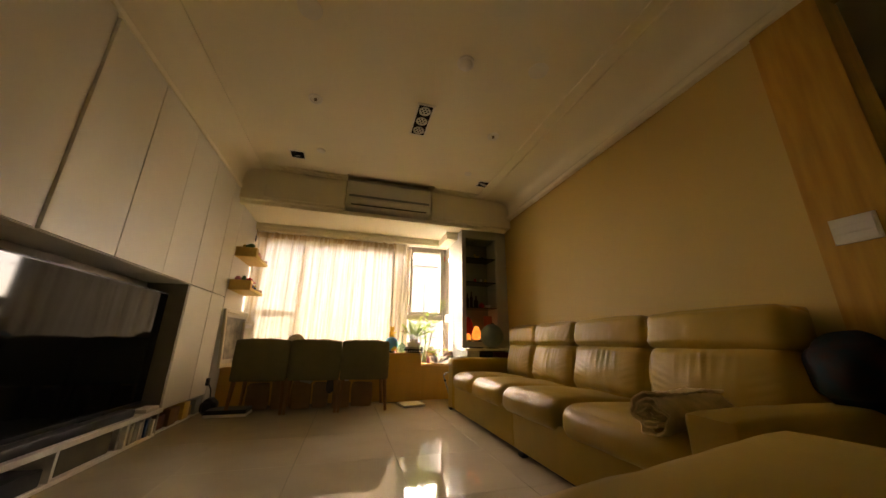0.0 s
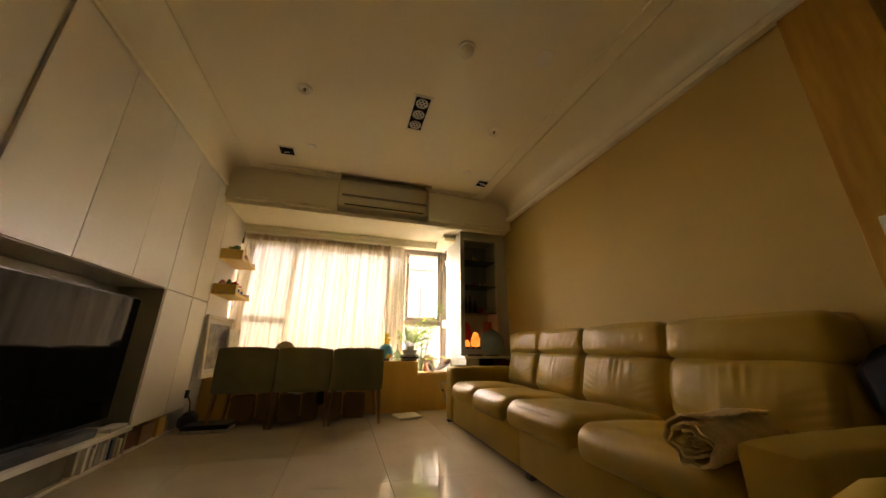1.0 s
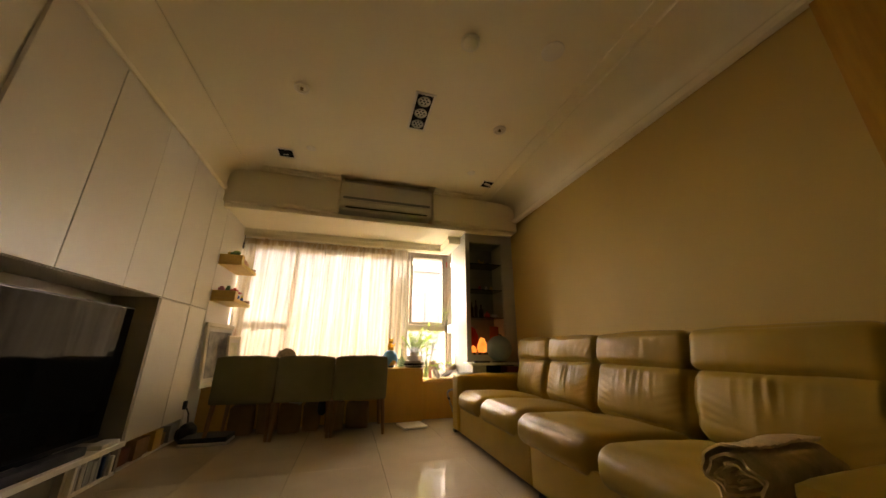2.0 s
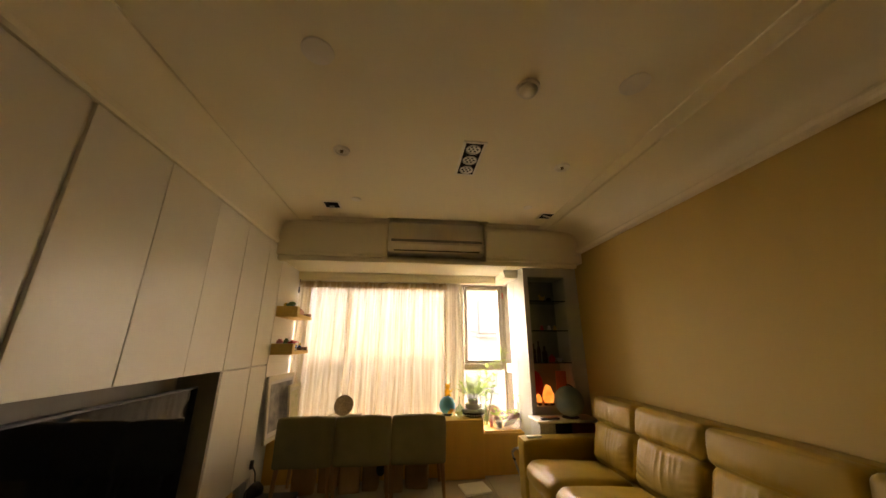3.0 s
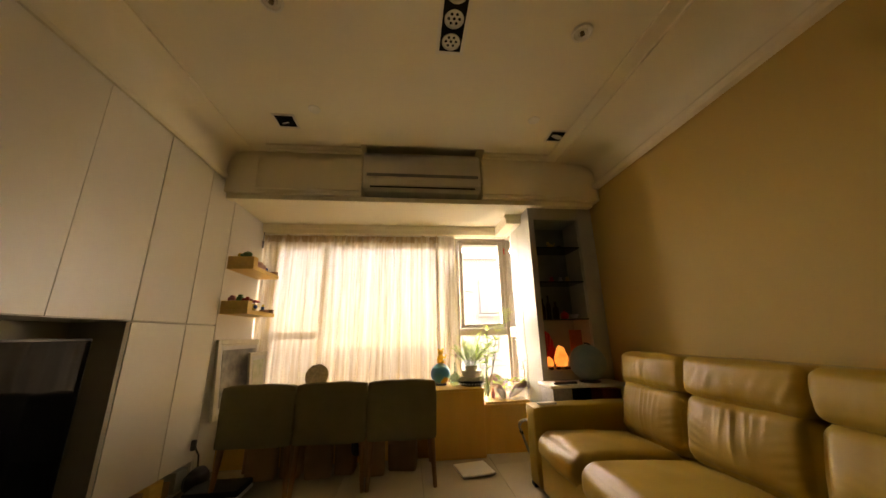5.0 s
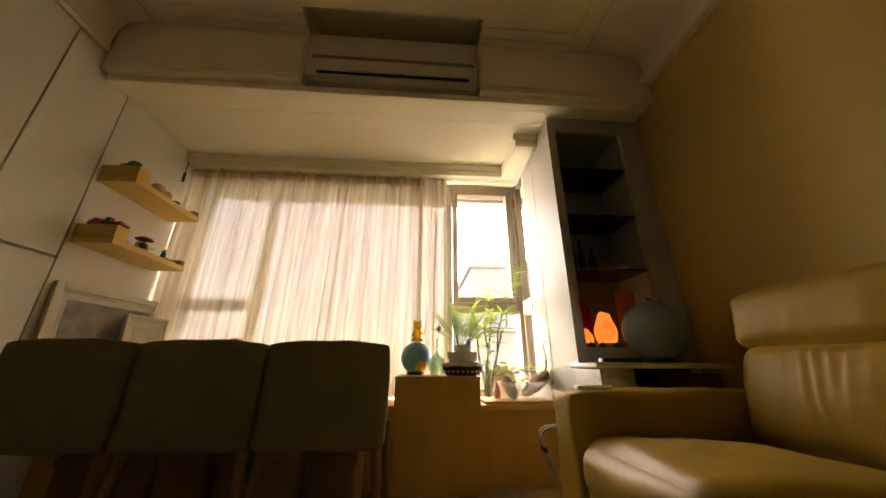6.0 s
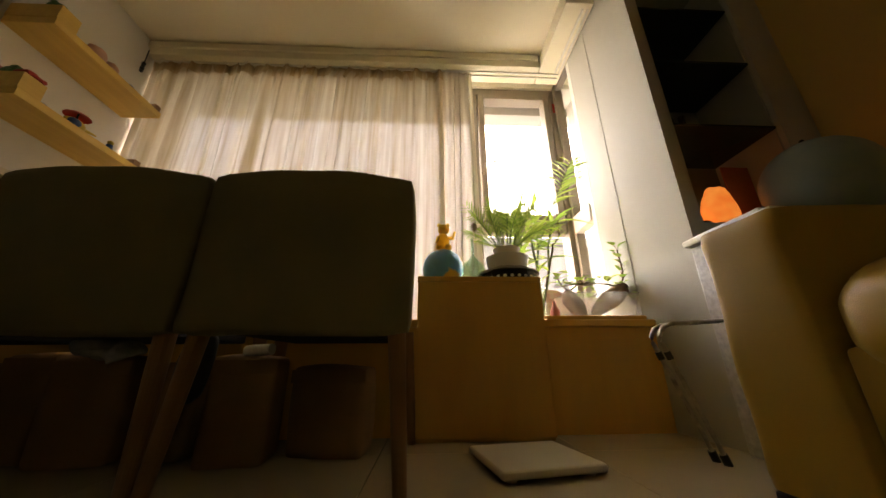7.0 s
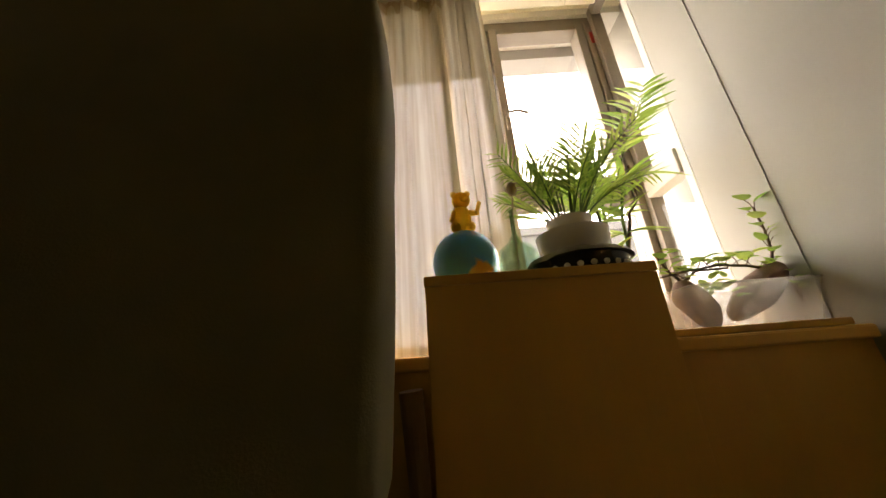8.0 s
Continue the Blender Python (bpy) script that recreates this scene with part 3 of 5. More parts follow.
for k, (y1, y0) in enumerate(zip(SEAT_Y, SEAT_Y[1:])):
    w, mid = y1 - y0 - .008, (y0 + y1) / 2
    bm = bmesh.new()
    join(bm, cushion_mesh((.68, w, .185), .030, 30, seed=k * 3, roundness=.074), pose(SX0 + .335, mid, .198, 0, 3, 0))
    part("seat_cushion", bm, LEATHER, sofa, smooth=60)
    bm = bmesh.new()
    h = .345
    t = cushion_mesh((.22, w, h), .034, 64, seed=k * 5 + 1, roundness=.066)
    pleats = [(-.14 + .28 * q / 6 + prnd.uniform(-.012, .012), prnd.uniform(-.22, .22), prnd.uniform(.09, .17), prnd.uniform(.6, 1.25)) for q in range(7)]
    for v in t.verts:
        if v.co.x < -.06:
            down = h - .035 - v.co.z
            for py, slant, run, amp in pleats:
                fold = max(0, min(1, (down + .015) / .03)) * math.exp(-(max(0, down - .03) / run) ** 2)
                v.co.x -= .0085 * amp * math.exp(-(py / .12) ** 2) * fold * math.exp(-((v.co.y - py * w / .6 - slant * down * .5) / .0105) ** 2)
            v.co.x += .009 * math.exp(-(v.co.y / (w * .27)) ** 2) * math.exp(-((down - .06) / .07) ** 2)
            v.co.x += .004 * math.exp(-((v.co.z - .05 - .10 * v.co.y / w) / .012) ** 2) * max(0, v.co.y * 2 / w) * (.4 + .6 * (k % 2))
            v.co.x += .010 * noise.noise((v.co.y * 10 + k * 7, v.co.z * 5, 1)) * math.exp(-(v.co.z / .16) ** 2)
            side = v.co.y / w
            v.co.x += .0009 * math.exp(-((abs(side) - .36) / .10) ** 2) * math.exp(-((v.co.z - .12) / .09) ** 2) * math.sin((v.co.z - .35 * abs(v.co.y)) * 150 + k)
    join(bm, t, pose(1.865, mid, .35, 0, 12, 0))
    part("back_cushion", bm, LEATHER, sofa, smooth=60)
    bm = bmesh.new()
    t = cushion_mesh((.21, w - .003, .205), .018, 40, seed=k * 7 + 2, roundness=.042)
    for v in t.verts:
        if v.co.x < -.05:
            v.co.x += .006 * noise.noise((v.co.y * 30 + v.co.z * (12 if k == 1 else 4) + k * 5, v.co.z * 7, k)) * math.exp(-((v.co.z - .05) / .10) ** 2) * (1.3 if k == 1 else .8)
    join(bm, t, pose(1.918, mid, .676, 0, 9, 0))
    part("headrest", bm, LEATHER, sofa, smooth=60)
part("plinth", boxes(((SX0 + .05, 3.74, .002), (SX1 - .02, 6.59, .0215))), BLACKPLASTIC, sofa, "black recessed plinth")
part("back_frame", boxes(((1.96, 3.895, .05), (SX1, 6.44, .885)), bevel=.02), LEATHER, sofa)
for x in (SX0 + .005,):
    for y in (3.72, 5.0, 6.56):
        part("foot", boxes(((x, y, .0), (x + .044, y + .06, .026)), bevel=.004), BLACKPLASTIC, sofa, "black plastic foot")

# ---- dining chairs, backs to the room ----
def chair(at):
    c = base("dining_chair", at, "olive-grey upholstered chair with wooden legs, back to the room", "chair", "chairs at the window sill")
    x, y, _ = at
    w = .252
    bm = bmesh.new()
    t = cushion_mesh((2 * w, .075, .392), .006, roundness=.016)
    for v in t.verts:
        v.co.z += .009 * (1 - (v.co.x / w) ** 2) * max(0, (v.co.z - .1) / .27)
        v.co.y += -.020 * (1 - (v.co.x / w) ** 2)
    join(bm, t, pose(x, y + .03, .312, -2, 0, 0))
    part("backrest", bm, CHAIRCLOTH, c, smooth=60)
    bm = bmesh.new()
    join(bm, cushion_mesh((2 * w - .16, .46, .075), .008, roundness=.025), pose(x, y + .27, .355))
    part("seat", bm, CHAIRCLOTH, c, smooth=60)
    part("seat_frame", boxes(((x - w + .08, y + .05, .315), (x + w - .08, y + .46, .356)), bevel=.006), mat("black_webbing", (.012, .012, .01), .9), c, "black underside")
    for sx in (-1, 1):
        for yy, lean in ((y + .045, -.03), (y + .46, .02)):
            bm = bmesh.new()
            bm_rod(bm, (x + sx * (w - .012), yy + lean, 0), (x + sx * (w - .035), yy, .352), .014, .022, 16)
            part("leg", bm, CHAIRWOOD, c)
    return c
first = chair((.217, 6.665, 0))
for xx in (-.294, -.806):
    copy_thing(first, pose(xx, 6.665, 0))

# ---- wooden box cabinet in front of the sill ----
cub = base("wooden_cabinet", (.705, 7.37, 0), "plain oak veneer box cabinet before the window sill", "cabinet")
part("body", boxes(((.469, 7.155, .0), (.941, 7.60, .541))), OAK, cub)
part("front_panel", boxes(((.468, 7.137, .012), (.942, 7.154, .541)), bevel=.002), OAK, cub)
part("top", boxes(((.466, 7.135, .542), (.944, 7.605, .563)), bevel=.003), OAK, cub)

# ---- lining and contents of the display niche ----
NICHEDARK = mat("dark_niche_lining", (.26, .28, .22), .4, vary=.1)
lin = base("niche_lining", (1.72, 7.25, NZ0), "dark laminate lining of the display niche", "lining")
part("back_panel", boxes(((NX0 + .002, NY - .012, NZ0 + .002), (NX1 - .002, NY - .001, NZ1 - .002))), NICHEDARK, lin)
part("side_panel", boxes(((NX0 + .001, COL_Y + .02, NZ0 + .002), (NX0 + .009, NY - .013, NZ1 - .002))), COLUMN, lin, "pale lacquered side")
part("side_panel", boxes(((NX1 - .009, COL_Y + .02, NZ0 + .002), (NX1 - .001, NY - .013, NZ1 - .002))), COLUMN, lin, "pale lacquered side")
part("top_panel", boxes(((NX0 + .010, COL_Y + .02, NZ1 - .009), (NX1 - .010, NY - .013, NZ1 - .001))), NICHEDARK, lin)
for z in (1.15, 1.50, 1.84):
    thing("glass_shelf", boxes(((NX0 + .01, COL_Y + .01, z), (NX1 - .010, NY - .014, z + .012)), bevel=.002), mat("smoked_glass", (.03, .045, .042), .12, vary=0, bump=0), "dark smoked glass shelf in the niche", "shelf", "niche shelves")

def one(name, label, category, material, *builders, smooth=40, group=""):
    bm = bmesh.new()
    for f in builders:
        f(bm)
    return thing(name, bm, material, label, category, group, smooth=smooth)
R = lambda *a, **k: (lambda bm: bm_rod(bm, *a, **k))
L = lambda *a, **k: (lambda bm: bm_lathe(bm, *a, **k))
B = lambda *a, **k: (lambda bm: bm_ball(bm, *a, **k))
X = lambda *a, **k: (lambda bm: bm_box(bm, *a, **k))
T = lambda *a, **k: (lambda bm: bm_tube(bm, *a, **k))
GOLD = mat("gold_paint", (.75, .55, .12), .3, .6)
RED = mat("red_lacquer", (.55, .03, .015), .4, vary=.15)
ORANGECARD = mat("orange_red_paper", (.55, .16, .08), .8)
CERAMIC = mat("white_ceramic", (.78, .76, .72), .2, vary=.03)
BROWNGLASS = mat("brown_glass_bottle", (.06, .035, .02), .1, vary=.05, bump=0)
one("gold_ornament", "small gold animal ornament on the top glass shelf", "ornament", GOLD, L([(0, 0), (.035, 0), (.03, .012), (0, .012)], (1.70, 7.08, 1.853)), B((1.70, 7.08, 1.89), (.035, .02, .025)), B((1.672, 7.075, 1.92), .017), R((1.728, 7.08, 1.89), (1.745, 7.08, 1.925), .006))
one("ornament", "small dark ornament on a glass shelf", "ornament", BROWNGLASS, L([(0, 0), (.03, 0), (.034, .03), (.02, .05), (0, .055)], (1.80, 7.1, 1.853)))
for i, (x, h, r) in enumerate(((1.56, .2, .025), (1.62, .23, .022), (1.69, .17, .03))):
    one("bottle", "dark glass bottle standing in the niche", "bottle", BROWNGLASS, L([(0, 0), (r, 0), (r, h * .6), (r * .4, h * .75), (r * .4, h), (0, h)], (x, 7.1, 1.163)), group="niche bottles")
one("red_jar", "small round red lacquered jar in the niche", "jar", RED, L([(0, 0), (.03, 0), (.042, .03), (.03, .06), (.012, .066), (.012, .08), (0, .08)], (1.76, 7.07, 1.163)))
one("white_bowl", "small white ceramic bowl in the niche", "bowl", CERAMIC, L([(0, 0), (.02, 0), (.045, .04), (.043, .041), (.018, .006), (0, .006)], (1.85, 7.06, 1.163)))
for x, mt in ((1.66, RED), (1.75, CERAMIC), (1.82, GOLD)):
    one("trinket", "small colourful trinket on a glass shelf", "ornament", mt, L([(0, 0), (.018, 0), (.024, .02), (.014, .035), (.018, .05), (0, .06)], (x, 7.05, 1.513)), group="niche trinkets")
# red paper fan and card behind the salt lamp
bm = bmesh.new()
for k in range(13):
    a0, a1 = radians(20 + k * 10.5), radians(20 + (k + 1) * 10.5)
    c = Vector((1.60, 7.2, .765))
    off = .012 if k % 2 else 0
    pts = [c + Vector((.05 * math.cos(a0), off, .05 * math.sin(a0))), c + Vector((.05 * math.cos(a1), .012 - off, .05 * math.sin(a1))), c + Vector((.24 * math.cos(a1) * .42, .012 - off, .29 * math.sin(a1))), c + Vector((.24 * math.cos(a0) * .42, off, .29 * math.sin(a0)))]
    bm.faces.new([bm.verts.new(p) for p in pts])
bmesh.ops.solidify(bm, geom=bm.faces[:], thickness=.002)
bm_box(bm, (1.585, 7.195, .717), (1.615, 7.215, .825), .004)
thing("paper_fan", bm, RED, "pleated red paper fan standing in the niche", "fan")
one("red_card", "orange-red paper card leaning in the niche", "card", ORANGECARD, X((1.80, 7.1, .717), (1.925, 7.106, 1.06), .001))
SALT = bpy.data.materials.new("glowing_salt")
SALT.use_nodes = True
_n, _l = SALT.node_tree.nodes, SALT.node_tree.links
_noi, _tc, _ramp = _n.new("ShaderNodeTexNoise"), _n.new("ShaderNodeTexCoord"), _n.new("ShaderNodeMix")
_ramp.data_type = "RGBA"
_noi.inputs["Scale"].default_value = 11
_ramp.inputs["A"].default_value, _ramp.inputs["B"].default_value = (.75, .08, .004, 1), (1, .46, .10, 1)
_l.new(_tc.outputs["Object"], _noi.inputs["Vector"])
_l.new(_noi.outputs["Fac"], _ramp.inputs["Factor"])
_b = _n["Principled BSDF"]
_l.new(_ramp.outputs["Result"], _b.inputs["Emission Color"])
_l.new(_ramp.outputs["Result"], _b.inputs["Base Color"])
_b.inputs["Emission Strength"].default_value = .45
def salt_lamp(c, w, h, seed):
    s = base("salt_lamp", c, "glowing orange rock salt lamp on a dark wooden foot", "lamp", "salt lamps")
    t = bmesh.new()
    bmesh.ops.create_icosphere(t, subdivisions=3, radius=1)
    for v in t.verts:
        p = v.co.copy()
        k = 1 + .13 * noise.noise(p * 1.7 + Vector((seed, 0, 0))) + .05 * noise.noise(p * 5 + Vector((seed, 1, 0)))
        v.co = Vector((p.x * w * k * (1 - .22 * p.z), p.y * w * k * (1 - .22 * p.z), max(-.72, p.z) * h / 1.72 * k))
    bm = bmesh.new()
    join(bm, t, pose(c[0], c[1], c[2] + .022 + .42 * h))
    part("crystal", bm, SALT, s, "glowing orange salt crystal", smooth=30)
    bm = bmesh.new()
    bm_lathe(bm, [(0, 0), (w * 1.05, 0), (w * 1.1, .012), (w * .95, .024), (0, .024)], c)
    part("foot", bm, CHAIRWOOD, s, "dark wooden foot")
salt_lamp((1.665, 7.04, NZ0 + .002), .058, .185, 2)
salt_lamp((1.555, 7.06, NZ0 + .002), .036, .085, 7)
for k in range(6):
    one("stone", "small dark polished stone beside the salt lamp", "stone", BROWNGLASS, B((1.54 + .06 * k + .01 * (k % 3), 6.985 + .012 * (k % 2), NZ0 + .014), (.022, .016, .014)), group="stones in the niche")

# ---- side table by the column, with the big globe ----
STONE = mat("speckled_stone", (.55, .53, .50), .35, vary=.15, scale=60)
tab = base("side_table", (1.70, 6.8, 0), "white stone-topped side table between sofa and column", "table")
part("tabletop", boxes(((1.375, 6.665, .610), (2.03, 6.935, .635)), bevel=.008), WHITEPLASTIC, tab)
part("side_panel", boxes(((1.40, 6.69, .0), (1.56, 6.93, .609)), bevel=.004), STONE, tab, "speckled grey side panel")
part("back_panel", boxes(((1.56, 6.915, .0), (2.02, 6.932, .609))), DARKGAP, tab)
part("shelf", boxes(((1.56, 6.69, .36), (2.02, 6.914, .38))), STONE, tab)
one("red_box", "dull red cardboard box on the lower table shelf", "box", mat("dull_red_card", (.28, .07, .06), .7), X((1.82, 6.70, .381), (1.98, 6.88, .59), .004))
GLOBE = mat("grey_blue_globe", (.30, .36, .33), .45, vary=.1, scale=5, col2=(.17, .25, .27))
gl = base("globe", (1.775, 6.79, .635), "large grey-blue desk globe with a dark meridian ring", "globe")
bm = bmesh.new()
bm_ball(bm, (1.775, 6.79, .790), .146, u=32, v=20)
part("ball", bm, GLOBE, gl, smooth=60)
bm = bmesh.new()
bm_tube(bm, [(1.775 + .157 * math.cos(radians(a)) * .85, 6.79 + .157 * math.cos(radians(a)) * .52, .790 + .157 * math.sin(radians(a))) for a in range(-85, 96, 12)], .007)
part("meridian", bm, BLACKPLASTIC, gl)
bm = bmesh.new()
bm_lathe(bm, [(0, 0), (.085, 0), (.085, .008), (.02, .018), (.014, .034), (0, .034)], (1.775, 6.79, .636))
part("foot", bm, BLACKPLASTIC, gl)
one("remote_control", "black remote control lying on the side table", "remote control", BLACKPLASTIC, X((1.43, 6.70, .636), (1.62, 6.745, .655), .006))
one("remote_control", "white remote control lying on the sofa arm", "remote control", WHITEPLASTIC, X((1.20, 6.50, .5355), (1.34, 6.54, .5505), .005))

# ---- ceiling fittings ----
BLACKMATT = mat("matt_black_metal", (.008, .008, .008), .7, spec=.1)
LENS = mat("lamp_lens", (.82, .80, .74), .25, bump=.02)
def spot_insert(bm_ring, bm_dots, c, r):
    bm_lathe(bm_ring, [(0, -.004), (r * .92, -.004), (r, -.012), (r * 1.0, -.02), (r * .96, -.02), (r * .9, -.011), (0, -.010)], c, 24)
    for k in range(7):
        a = k * math.pi / 3
        rr = 0 if k == 6 else r * .56
        bm_lathe(bm_dots, [(0, -.013), (r * .15, -.013), (r * .15, -.009), (0, -.009)], (c[0] + rr * math.cos(a), c[1] + rr * math.sin(a), c[2]), 10)
lampb = base("recessed_spot_row", (.487, 5.373, 2.67), "black recessed ceiling fitting with three unlit white spots", "ceiling lamp")
x0, x1, y0, y1 = .405, .569, 5.15, 5.597
part("frame", boxes(((x0, y0, 2.662), (x1, y0 + .02, 2.6695)), ((x0, y1 - .02, 2.662), (x1, y1, 2.6695)), ((x0, y0 + .02, 2.662), (x0 + .02, y1 - .02, 2.6695)), ((x1 - .02, y0 + .02, 2.662), (x1, y1 - .02, 2.6695)), bevel=.002), WHITEPLASTIC, lampb, "white trim frame")
part("housing", boxes(((x0 + .02, y0 + .02, 2.6665), (x1 - .02, y1 - .02, 2.6695))), BLACKMATT, lampb)
for k in range(3):
    a, b = bmesh.new(), bmesh.new()
    spot_insert(a, b, (.487, y0 + .087 + k * .136, 2.676), .052)
    sp = part("spot", a, LENS, lampb, "white faceted lens")
    part("dots", b, BLACKMATT, sp)
def square_spot(cx, cy, tilt):
    s = base("square_downlight", (cx, cy, 2.67), "small square black recessed downlight, unlit", "ceiling lamp", "square downlights")
    h = .082
    part("frame", boxes(((cx - h, cy - h, 2.662), (cx + h, cy - h + .016, 2.6695)), ((cx - h, cy + h - .016, 2.662), (cx + h, cy + h, 2.6695)), ((cx - h, cy - h + .016, 2.662), (cx - h + .016, cy + h - .016, 2.6695)), ((cx + h - .016, cy - h + .016, 2.662), (cx + h, cy + h - .016, 2.6695)), bevel=.002), WHITEPLASTIC, s)
    part("housing", boxes(((cx - h + .016, cy - h + .016, 2.6665), (cx + h - .016, cy + h - .016, 2.6695))), BLACKMATT, s)
    bm = bmesh.new()
    bm_lathe(bm, [(0, 0), (.045, 0), (.048, -.01), (.03, -.012), (0, -.008)], (cx, cy, 2.666), 20, pose(0, 0, 0, tilt, tilt * .6, 0))
    part("spot", bm, LENS if tilt > 10 else BLACKMATT, s)
    if tilt < 10:
        bm = bmesh.new()
        bm_box(bm, (-.036, -.006, -.004), (.036, .006, 0), .001)
        bm.transform(pose(cx, cy, 2.652, 0, 12, -35))
        part("blade", bm, LENS, s, "pale thin blade")
square_spot(-.70, 6.31, 4)
square_spot(1.51, 6.34, 22)
def round_fit(name, cx, cy, r, label, prof, mt=WHITEPLASTIC, grp="round ceiling fittings"):
    bm = bmesh.new()
    bm_lathe(bm, [(a * r, b) for a, b in prof], (cx, cy, 2.6695), 28)
    return thing(name, bm, mt, label, "ceiling fitting", grp, at=(cx, cy, 2.6695), smooth=40)
RING = [(0, -.003), (.35, -.003), (.38, -.012), (.45, -.012), (.5, -.004), (.7, -.005), (.78, -.015), (.95, -.015), (1, 0)]
BRASS = mat("dull_brass", (.2, .15, .08), .4, .8)
for cx, cy in ((-.433, 5.36), (1.215, 5.39)):
    spk = base("ceiling_sprinkler", (cx, cy, 2.6695), "round white ceiling sprinkler with a small dark centre", "sprinkler", "ceiling sprinklers")
    bm = bmesh.new()
    bm_lathe(bm, [(a * .058, b) for a, b in RING], (cx, cy, 2.6695), 28)
    part("rosette", bm, WHITEPLASTIC, spk, smooth=40)
    bm = bmesh.new()
    bm_rod(bm, (cx, cy, 2.652), (cx, cy, 2.666), .007, .012, seg=16)
    bm_lathe(bm, [(0, 0), (.012, 0), (.012, .002), (0, .002)], (cx, cy, 2.650))
    part("nozzle", bm, BRASS, spk, "dull brass nozzle", smooth=40)
for cx, cy, r in ((-.447, 6.157, .045), (1.232, 6.15, .045), (-.395, 4.56, .075), (1.21, 4.57, .075)):
    round_fit("cover_plate", cx, cy, r, "flat round white cover plate on the ceiling", [(0, -.008), (.85, -.008), (.97, -.006), (1, 0)])
round_fit("smoke_detector", .66, 4.655, .062, "domed white smoke detector on the ceiling", [(0, -.058), (.3, -.057), (.62, -.046), (.78, -.03), (.8, -.018), (1, -.016), (1, 0)])

# ---- switch on the wooden jamb ----
SWX, SWY, SWZ = EAST - .042, 3.67, 1.19
sw = base("light_switch", (SWX, SWY, SWZ), "white three-gang light switch on the wooden jamb", "switch")
part("plate", boxes(((SWX, SWY - .07, SWZ - .058), (SWX + .0115, SWY + .07, SWZ + .058)), bevel=.003), WHITEPLASTIC, sw)
for k in range(3):
    part("rocker", boxes(((SWX - .005, SWY - .061, SWZ - .048 + k * .033), (SWX - .0005, SWY + .061, SWZ - .018 + k * .033)), bevel=.0015), WHITEPLASTIC, sw)

# ---- wall shelves with toys ----
def wall_shelf(z):
    s = base("wall_shelf", (-1.210, 7.26, z), "pale wooden wall ledge with a raised block at its end", "shelf", "wall shelves")
    part("plank", boxes(((WESTF + .001, 6.985, z), (-1.110, 7.555, z + .036)), bevel=.002), SHELFWOOD, s)
    part("block", boxes(((WESTF + .001, 6.983, z + .0365), (-1.112, 7.065, z + .112)), bevel=.002), SHELFWOOD, s)
    part("end_block", boxes(((-1.240, 7.515, z + .0365), (-1.120, 7.553, z + .075)), bevel=.002), CHAIRWOOD, s)
wall_shelf(1.636)
wall_shelf(1.247)
GREENGLASS = glass("green_glass", (.80, .90, .83), gloss=.10)
PEACH = mat("peach_stone", (.72, .40, .28), .5, vary=.12, scale=12)
YELLOW = mat("yellow_plastic", (.72, .52, .05), .35)
BLUE = mat("blue_plastic", (.03, .09, .25), .35)
PINK = mat("pink_plastic", (.65, .22, .25), .4)
GREEN = mat("green_plastic", (.10, .22, .07), .4)
GREY = mat("grey_toy_plastic", (.45, .45, .45), .4)
z = 1.749
one("toy_turtle", "small green and yellow toy on the upper wall ledge", "toy", GREEN, B((-1.190, 7.025, z + .028), (.04, .03, .026)), B((-1.175, 7.0, z + .03), .014), B((-1.230, 7.02, z + .018), (.02, .018, .016)))
one("yellow_toy", "small yellow toy on the upper wall ledge", "toy", YELLOW, B((-1.255, 7.03, z + .02), (.022, .02, .02)), R((-1.255, 7.03, z), (-1.255, 7.03, z + .012), .02, .018, seg=16))
z = 1.673
one("white_cup", "small white cup on the upper wall ledge", "cup", CERAMIC, L([(0, 0), (.018, 0), (.022, .04), (.019, .04), (.015, .005), (0, .005)], (-1.170, 7.10, z)))
for yy, r in ((7.19, .042), (7.27, .034)):
    t = bmesh.new()
    bmesh.ops.create_icosphere(t, subdivisions=3, radius=1)
    for v in t.verts:
        v.co *= 1 + .16 * noise.noise(v.co * 1.6 + Vector((yy * 7, 0, 0)))
        v.co = Vector((v.co.x * r * .9, v.co.y * r, max(v.co.z, -.8) * r))
    bm = bmesh.new()
    join(bm, t, pose(-1.155, yy, z + r * .8))
    thing("peach_rock", bm, PEACH, "rounded peach-coloured rock on the upper wall ledge", "rock", "rocks on the ledge", smooth=40)
one("blue_cup", "small dark blue cup on the upper wall ledge", "cup", BLUE, L([(0, 0), (.02, 0), (.027, .05), (.024, .05), (.017, .006), (0, .006)], (-1.190, 7.40, z)))
g = one("shot_glass", "small clear glass on the upper wall ledge", "glass", glass("clear_glass"), L([(0, 0), (.02, 0), (.025, .055), (.023, .055), (.018, .006), (0, .006)], (-1.180, 7.465, z)))
z = 1.360
one("pink_toy_car", "pink toy car on the lower wall ledge", "toy", PINK, X((-1.285, 6.99, z + .008), (-1.225, 7.04, z + .03), .006), X((-1.275, 6.998, z + .03), (-1.240, 7.03, z + .045), .005), R((-1.275, 6.985, z + .009), (-1.275, 7.045, z + .009), .009, seg=16), R((-1.237, 6.985, z + .009), (-1.237, 7.045, z + .009), .009, seg=16))
